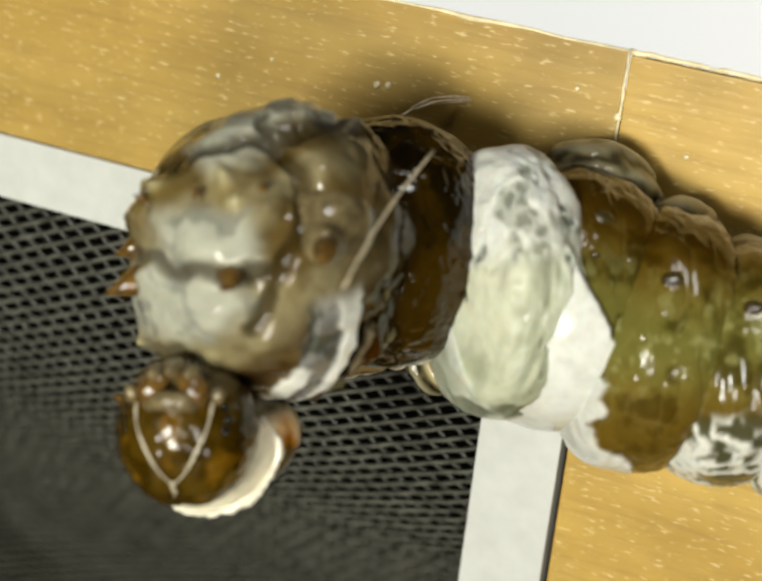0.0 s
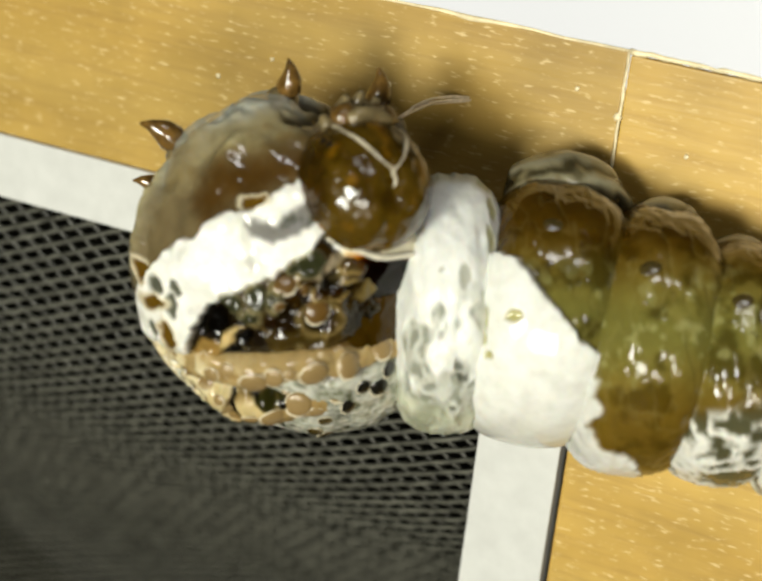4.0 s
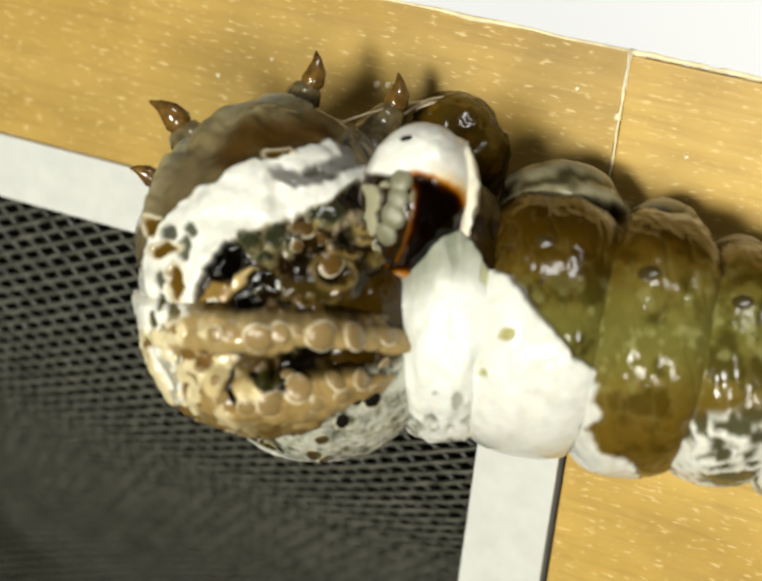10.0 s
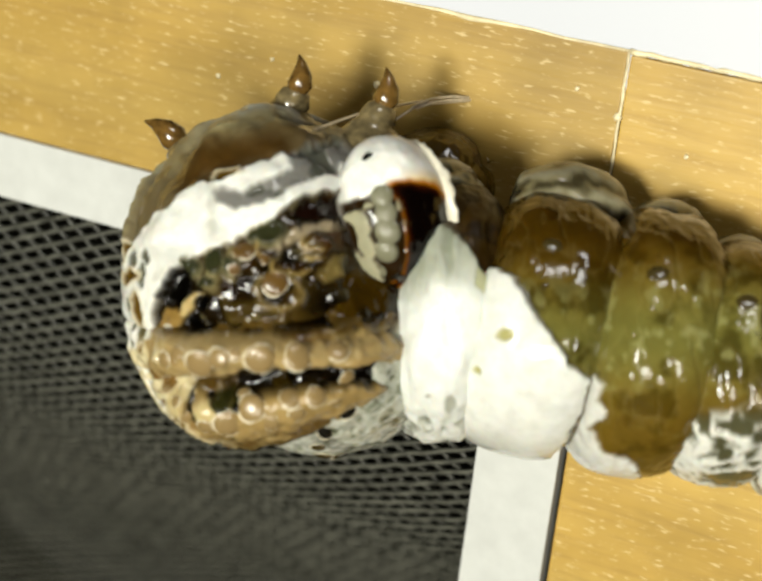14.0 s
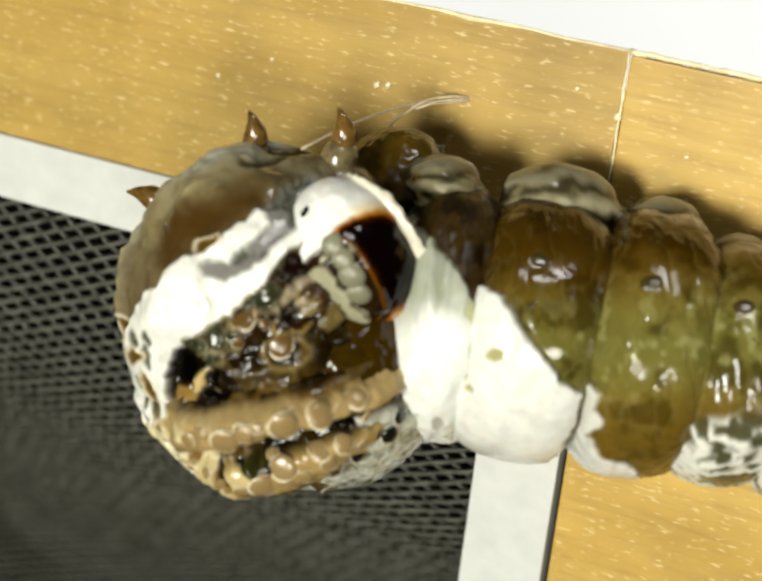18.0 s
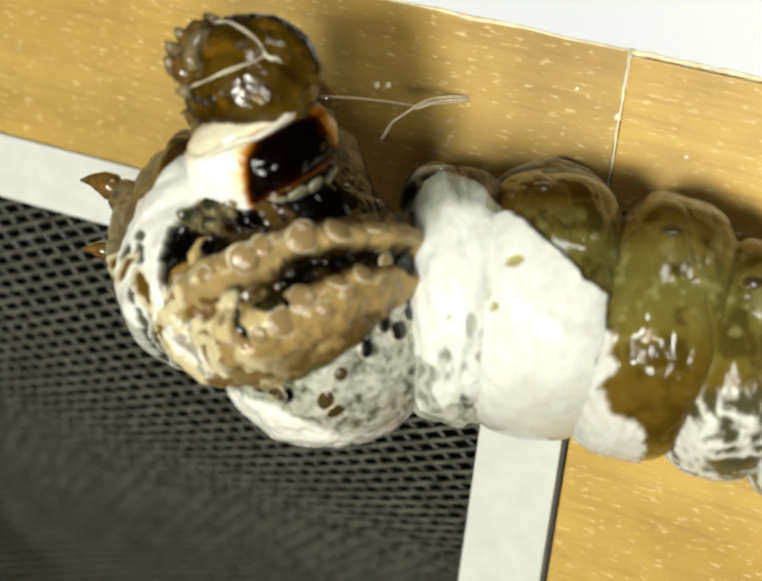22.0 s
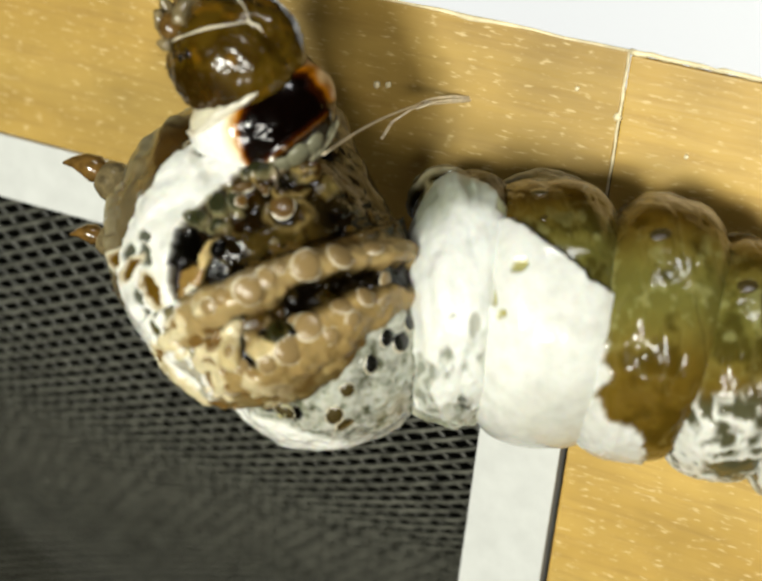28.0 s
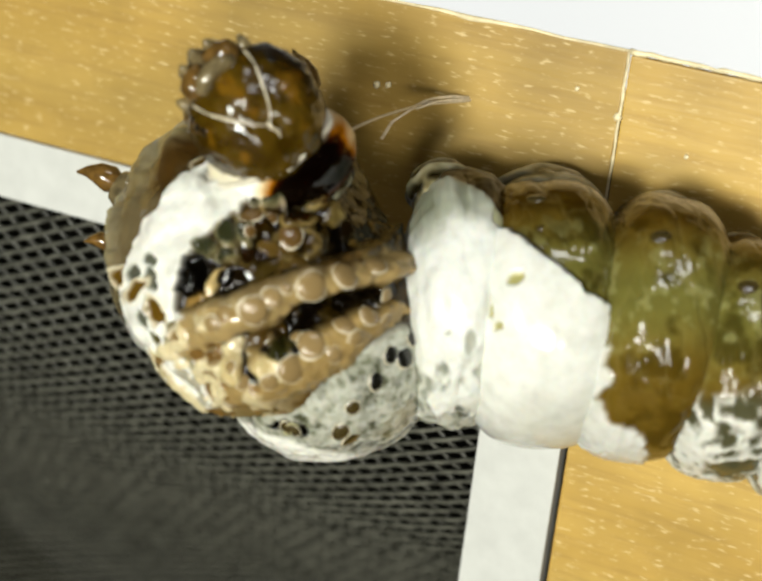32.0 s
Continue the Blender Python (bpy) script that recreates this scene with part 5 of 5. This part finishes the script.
    walk(PARTS["fourth"], swing(PARTS["fourth"])([
        (0, 12.6, 7.2, 0.2, 4.8, 3.7, -5.1), (0.5, 12.2, 7.6, 0.2, 2.5, 3.6, -4.8), (1, 10.6, 7.7, 0.1, 1, 3.2, -4), (1.5, 9, 7.7, 0.1, -0.1, 2.7, -3.2), (2, 8.4, 7.9, 0.1, -1.3, 2.6, -2.9),
        (2.5, 5.3, 7.9, 0.1, -1.5, 1.7, -1.6), (3, 3.3, 6.2, 0, -1.4, 1.2, -0.6), (3.5, 2.1, 4.7, 0, -1.4, 1, 0.2), (5.5, -2, -0.4, 0, -0.4, -0.4, 1.8), (6, -1.3, -0.4, 0, -0.4, -0.2, 1.6),
        (6.5, -0.5, -0.5, 0, -0.4, 0.1, 1.3), (7, -0.1, -0.4, 0, -0.7, 0.2, 1), (7.5, 0.5, -0.2, 0, -1, 0.5, 0.9), (8, 0.2, -0.2, 0, -0.6, 0.3, 0.7), (8.5, 0.1, -0.2, 0, -0.2, 0.2, 0.6),
        (9, 0.3, -0.4, 0, -0.2, 0.2, 0.7), (9.5, -0.1, -0.4, 0, 0, 0.1, 0.9), (10, -0.1, -0.5, 0, 0, 0.2, 1.1), (10.5, 0.2, -0.4, 0, -0.2, 0.3, 0.9), (11, 0.5, -0.2, 0, -1.4, 0.3, 0.8),
        (11.5, -0.1, -0.5, 0, -0.4, 0.2, 1), (12, 0.4, -0.3, 0, -0.5, 0.4, 0.8), (12.5, 0.9, -0.3, 0, -0.9, 0.6, 0.9), (13, 1.4, -0.2, 0, -1.3, 0.7, 0.5), (14, 5.1, -0.6, 0.1, 0.2, 2, -0.4),
        (14.5, 4.6, -0.8, 0.1, 1.4, 1.8, -0.2), (16.5, 3, -1.1, 0, 4.6, 1.3, 1), (17, 1.9, -0.8, 0, 4.6, 0.9, 1.3), (17.5, 1.2, -0.6, 0, 4.3, 0.7, 1.4), (18, 1, -0.6, 0, 4.4, 0.7, 1.5),
        (18.5, 0.6, -0.3, 0, 3.7, 0.5, 1.3), (19, 0.3, -0.2, 0, 2.2, 0.3, 1.1), (19.5, 0.8, 0.1, 0, 0, 0.6, 0.9), (20, 2.1, 5.8, 0, -1.9, 1, 0.4), (20.5, 4.5, 11.4, 0.1, -3.9, 2, 0),
        (21, 8.2, 17.8, 0.1, -6.8, 3.4, -1), (21.5, 11.7, 24.2, 0.2, -10.3, 4.3, -2.6), (22, 14.9, 30.4, 0.2, -13.5, 5.4, -3.6), (22.5, 13.4, 29.5, 0.2, -13.2, 4.7, -3.2), (23, 11.8, 29.4, 0.2, -13.4, 4.3, -2.6),
        (23.5, 10.5, 29, 0.2, -13.2, 3.8, -2.3), (24, 10.9, 29.7, 0.2, -14.3, 4.1, -2.4), (24.5, 11.5, 30.4, 0.2, -16.1, 4.3, -2.7), (25, 13, 31.2, 0.2, -18.4, 4.7, -3.5), (25.5, 13.7, 30.6, 0.3, -18.2, 5.1, -3.4),
        (27.5, 8.3, 27.6, 0.2, -12.2, 3.1, -1.1), (28, 8.3, 28.1, 0.1, -11.5, 3.3, -1), (28.5, 8.5, 29.3, 0.2, -12.8, 3.6, -0.9), (29, 9.6, 30.5, 0.2, -16.4, 4.1, -1.2), (29.5, 8.8, 30.1, 0.2, -16.7, 3.9, -1),
        (30, 7.7, 29.3, 0.2, -15.2, 3.5, -0.6), (30.5, 6.9, 28.9, 0.1, -13.8, 3.1, -0.5), (31, 6.7, 28.4, 0.1, -12.1, 3, -0.2), (31.5, 7.5, 28.2, 0.1, -10.4, 3.3, -0.3), (32, 8.4, 28.6, 0.1, -10.2, 3.8, -0.2),
    ]))
    walk(PARTS["fifth"], swing(PARTS["fifth"])([
        (0, 6.3, -0.5, 0.1, 2.7, 1.8, -2.6), (1, 5.3, -0.1, 0.1, 0.5, 1.6, -2), (2, 4.6, 0, 0.1, -0.8, 1.5, -1.6), (3, 1.7, -0.1, 0, -0.7, 0.6, -0.3), (6, -0.6, -0.2, 0, -0.2, -0.1, 0.8),
        (7, -0.1, -0.2, 0, -0.3, 0, 0.4), (8, 0.1, -0.1, 0, -0.3, 0.1, 0.3), (9, 0.3, -0.2, 0, -0.1, 0.2, 0.3), (10, 0, -0.2, 0, 0, 0.1, 0.6), (11, 0.4, 0, 0, -1.1, 0.2, 0.3),
        (12, 0.3, -0.1, 0, -0.3, 0.2, 0.3), (13, 0.8, -0.1, 0, -0.7, 0.4, 0.2), (14, 2.6, -0.3, 0, -0.1, 1.1, -0.2), (17, 0.8, -0.4, 0, 2.4, 0.4, 0.7), (18, 0.5, -0.4, 0, 2.3, 0.4, 0.7),
        (19, 0, -0.1, 0, 1.2, 0.1, 0.5), (20, 1, 2.1, 0, -1, 0.4, 0.1), (21, 4.2, 6.5, 0.1, -3.4, 1.8, -0.4), (22, 8.1, 11.4, 0.1, -7.3, 3, -1.9), (23, 6, 10.8, 0.1, -6.9, 2.2, -1.3),
        (24, 5.5, 10.9, 0.1, -7.2, 2.1, -1.2), (25, 6.7, 11.9, 0.1, -9.6, 2.3, -1.9), (28, 4.2, 10, 0.1, -5.6, 1.6, -0.5), (29, 5.1, 11.5, 0.1, -8.6, 2.2, -0.7), (30, 3.9, 10.6, 0.1, -7.5, 1.8, -0.2),
        (31, 3.2, 10.1, 0.1, -6.1, 1.5, -0.1), (32, 4.3, 10.4, 0.1, -5.1, 1.9, -0.1),
    ]))
    # the legs draw in and stretch out along their own line
    back = [(0, 60), (1, 40), (2, 30), (3, 44), (3.5, 40), (5.5, 12), (6, 6), (8, 0), (14, 0), (14.5, 10), (16.5, 44), (18.5, 44), (19.5, 14), (20.5, 0)]
    for k, (leg, claw, d) in enumerate(LEGS):
        out = -46 if k in (0, 3) else 0
        for ob in (leg, claw):
            walk(ob, [(t, Matrix.Translation(-d * r * CELL)) for t, r in back + [(22, out), (30.5, out), (32, out * 0.2)]])
    walk(PARTS["collar"], aimed([
        (0, 465, 925, 330, -0.25, -0.10, 0.90, 0.42, -0.85, -0.05), (0.50, 475, 920, 330, -0.22, -0.08, 0.90, 0.42, -0.85, -0.05), (1.00, 550, 857, 350, -0.15, 0.05, 0.95, 0.25, -0.95, 0), (1.50, 535, 832, 343, -0.15, 0.05, 0.95, 0.25, -0.95, 0), (2, 520, 802, 334, -0.12, 0.10, 0.95, 0.20, -0.95, 0.10),
        (2.5, 552, 726, 327, 0, 0.20, 0.95, 0.15, -0.95, 0.20), (3, 632, 662, 305, 0.05, 0.45, 0.88, 0.10, -0.90, 0.45), (3.5, 657, 592, 276.2, 0.10, 0.60, 0.70, 0.15, -0.75, 0.60), (4.5, 790, 470, 220, 0.60, 0.55, 0.10, 0.30, -0.10, 0.90), (5.5, 841, 450, 237, 0.88, -0.08, -0.38, 0.33, -0.12, 0.88),
        (6, 858, 430, 237, 0.88, -0.08, -0.38, 0.33, -0.12, 0.88), (6.5, 866, 425, 237, 0.88, -0.08, -0.38, 0.33, -0.12, 0.88), (7, 845, 440, 237, 0.88, -0.08, -0.38, 0.33, -0.12, 0.88), (8, 823, 444, 237, 0.88, -0.08, -0.38, 0.33, -0.12, 0.88), (9, 833, 440, 237, 0.88, -0.08, -0.38, 0.33, -0.12, 0.88),
        (10, 858, 415, 237, 0.88, -0.08, -0.38, 0.33, -0.12, 0.88), (11, 845, 382, 237, 0.88, -0.08, -0.38, 0.33, -0.12, 0.88), (12, 883, 398, 237, 0.88, -0.08, -0.38, 0.33, -0.12, 0.88), (13, 845, 375, 237, 0.88, -0.08, -0.38, 0.33, -0.12, 0.88), (14, 808, 440, 230, 0.74, 0.22, -0.56, 0.48, 0.08, 0.80),
        (14.5, 783, 478, 227, 0.68, 0.35, -0.45, 0.45, 0.2, 0.85), (16.5, 741, 556, 277, 0.6, 0.45, -0.42, 0.38, 0.22, 0.88), (17, 730, 522, 277, 0.6, 0.45, -0.42, 0.38, 0.22, 0.88), (18, 730, 518, 277, 0.58, 0.47, -0.42, 0.38, 0.22, 0.88), (18.5, 714, 470, 277, 0.5, 0.55, -0.45, 0.36, 0.3, 0.86),
        (19, 680, 375, 240, 0.35, 0.68, -0.5, 0.25, 0.38, 0.85), (19.5, 640, 325, 240, 0.20, 0.80, -0.50, 0.22, 0.40, 0.85), (20, 612, 335, 267.5, 0.05, 0.85, -0.30, 0.20, 0.20, 0.90), (20.5, 585, 335, 247.5, -0.05, 0.85, -0.10, 0.20, -0.05, 0.95), (21, 570, 335, 275, -0.20, 0.80, 0.15, 0.20, -0.25, 0.90),
        (22, 540, 322, 275, -0.35, 0.75, 0.30, 0.22, -0.45, 0.85), (22.5, 510, 250, 255, -0.45, 0.70, 0.40, 0.22, -0.58, 0.78), (23, 516, 240, 255, -0.50, 0.65, 0.45, 0.20, -0.62, 0.75), (23.5, 534, 242, 255, -0.50, 0.65, 0.45, 0.20, -0.62, 0.75), (24, 545, 236, 255, -0.48, 0.70, 0.40, 0.20, -0.62, 0.75),
        (24.5, 545, 236, 255, -0.48, 0.65, 0.45, 0.25, -0.60, 0.75), (25, 605, 268, 260, -0.38, -0.02, 0.92, 0.85, -0.35, 0.30), (25.5, 500, 262, 255, -0.62, 0.10, 0.75, 0.66, -0.38, 0.60), (27.5, 520, 222, 245, -0.60, 0.70, 0.20, 0.25, -0.55, 0.80), (28, 545, 252, 245, -0.55, 0.75, 0.20, 0.22, -0.58, 0.78),
        (28.5, 495, 243, 250, -0.65, 0.50, 0.45, 0.38, -0.48, 0.75), (29, 470, 242, 255, -0.75, -0.02, 0.66, 0.60, -0.30, 0.70), (29.5, 470, 218, 255, -0.75, 0.15, 0.60, 0.55, -0.35, 0.72), (30, 455, 208, 255, -0.75, 0.18, 0.60, 0.55, -0.38, 0.72), (30.5, 500, 222, 250, -0.68, 0.50, 0.38, 0.38, -0.48, 0.78),
        (31, 525, 225, 250, -0.62, 0.67, 0.25, 0.25, -0.56, 0.78), (31.5, 550, 265, 250, -0.50, 0.70, 0.35, 0.25, -0.58, 0.76), (32, 578, 340, 255, -0.35, 0.60, 0.62, 0.25, -0.65, 0.70),
    ]))
    walk(PARTS["head"], faced([
        (0, 385, 885, 470, -0.15, -0.10, 0.95, 0, -1.00, -0.10), (0.50, 395, 880, 470, -0.15, -0.10, 0.95, 0, -1.00, -0.10), (1.00, 485, 800, 490, -0.10, 0.12, 0.98, 0.15, -1.00, 0), (1.50, 475, 785, 483, -0.10, 0.12, 0.98, 0.15, -1.00, 0), (2, 455, 760, 469, -0.10, 0.10, 0.98, 0.18, -1.00, 0.05),
        (2.5, 535, 650, 457, -0.02, 0.12, 1.00, 0.45, -0.85, 0.05), (3, 645, 545, 425, 0.05, 0.15, 1.00, 0.75, -0.60, 0.10), (3.5, 665, 470, 381.2, 0.10, 0.45, 0.85, 0.60, -0.60, 0.40), (4.5, 850, 330, 190, 0.60, 0.75, 0.20, 0.30, -0.20, 0.90), (5.5, 915, 341, -150, 0.70, 0.40, -0.60, 0.50, 0.20, 0.80),
        (6, 930, 326, -150, 0.70, 0.40, -0.60, 0.50, 0.20, 0.80), (7, 930, 331, -150, 0.70, 0.45, -0.60, 0.50, 0.20, 0.80), (8, 915, 326, -150, 0.65, 0.50, -0.60, 0.50, 0.20, 0.80), (9, 920, 326, -150, 0.70, 0.40, -0.60, 0.50, 0.20, 0.80), (10, 925, 311, -150, 0.65, 0.45, -0.60, 0.50, 0.20, 0.80),
        (11, 960, 296, -150, 0.75, 0.30, -0.55, 0.50, 0.20, 0.80), (12, 950, 306, -150, 0.70, 0.40, -0.60, 0.50, 0.20, 0.80), (13, 935, 311, -150, 0.70, 0.40, -0.60, 0.50, 0.20, 0.80), (14, 890, 386, -150, 0.70, 0.40, -0.60, 0.50, 0.20, 0.80), (14.5, 890, 360, -30, 0.60, 0.40, -0.65, 0.50, 0.25, 0.80),
        (16.5, 830, 430, -40, 0.50, 0.50, -0.65, 0.40, 0.30, 0.80), (17, 820, 400, -40, 0.50, 0.50, -0.65, 0.40, 0.30, 0.80), (18, 815, 390, -40, 0.50, 0.50, -0.65, 0.40, 0.30, 0.80), (18.5, 780, 340, -30, 0.40, 0.55, -0.65, 0.40, 0.40, 0.80), (19, 650, 295, -10, 0.20, 0.65, -0.60, 0.35, 0.40, 0.80),
        (19.5, 600, 268, 20, 0, 0.85, -0.40, 0.35, 0.30, 0.85), (20, 545, 240, 100, -0.20, 0.90, 0.05, 0.40, 0.05, 0.90), (20.5, 530, 228, 150, -0.30, 0.85, 0.30, 0.50, -0.10, 0.80), (21, 503, 178, 230, -0.40, 0.70, 0.60, 0.60, -0.20, 0.60), (21.5, 513, 188, 260, -0.40, 0.60, 0.65, 0.65, -0.20, 0.55),
        (22, 518, 165, 290, -0.35, 0.40, 0.80, 0.80, -0.10, 0.40), (22.5, 398, 148, 330, -0.35, 0.15, 0.90, 0.90, 0.10, 0.30), (23, 404, 143, 340, -0.35, 0.15, 0.90, 0.90, 0.10, 0.30), (23.5, 432, 143, 340, -0.35, 0.15, 0.90, 0.90, 0.10, 0.30), (24, 455, 120, 330, -0.35, 0.30, 0.85, 0.90, 0, 0.35),
        (24.5, 450, 120, 330, -0.35, 0.30, 0.85, 0.90, 0, 0.35), (25, 528, 250, 370, -0.30, -0.05, 0.95, 0.85, -0.20, 0.25), (25.5, 393, 195, 340, -0.50, 0, 0.85, 0.85, 0.10, 0.40), (27.5, 444, 93, 270, -0.35, 0.60, 0.70, 0.75, -0.15, 0.50), (28, 484, 113, 270, -0.30, 0.65, 0.70, 0.75, -0.20, 0.50),
        (28.5, 414, 123, 310, -0.40, 0.40, 0.80, 0.80, 0, 0.45), (29, 324, 263, 350, -0.50, -0.10, 0.85, 0.85, 0.15, 0.45), (29.5, 329, 163, 340, -0.50, 0.05, 0.85, 0.85, 0.05, 0.50), (30, 296, 148, 340, -0.50, 0.05, 0.85, 0.85, 0.05, 0.50), (30.5, 409, 93, 300, -0.40, 0.50, 0.75, 0.80, -0.10, 0.50),
        (31, 454, 93, 280, -0.35, 0.60, 0.70, 0.75, -0.20, 0.50), (31.5, 499, 138, 290, -0.30, 0.50, 0.80, 0.75, -0.35, 0.40), (32, 524, 233, 330, -0.20, 0.20, 0.95, 0.65, -0.60, 0.25),
    ]))
    walk(THREAD_OB, strung([
        (0, 893, 310, 440, 735, 550, 670), (0.50, 845, 300, 460, 700, 530, 670), (1.00, 835, 283, 460, 600, 560, 690), (2, 860, 255, 420.5, 570, 500, 650.5), (3, 905, 222, 92.5, 650, 390, 592.5),
        (3.5, 900, 215, 10.4, 680, 370, 390.4), (5.5, 870, 208, -70, 620, 300, 260), (9, 870, 208, -70, 620, 290, 250), (14, 870, 208, -70, 600, 285, 250), (16.5, 870, 208, -70, 640, 330, 200),
        (18.5, 870, 208, -70, 640, 280, 180), (19, 850, 212, -60, 600, 215, 60), (20, 850, 212, -60, 590, 190, 200), (21, 850, 212, -50, 520, 200, 250), (23, 850, 222, -50, 560, 210, 260),
        (25, 860, 215, -50, 500, 310, 330), (25.5, 850, 222, -50, 520, 260, 300), (27.5, 870, 212, -50, 690, 260, 250), (28, 870, 212, -50, 700, 300, 220), (29, 850, 232, -50, 540, 220, 320),
        (30, 850, 240, -50, 600, 240, 240), (31, 870, 215, -50, 690, 280, 230), (32, 870, 215, -50, 690, 290, 230),
    ]))


motions()
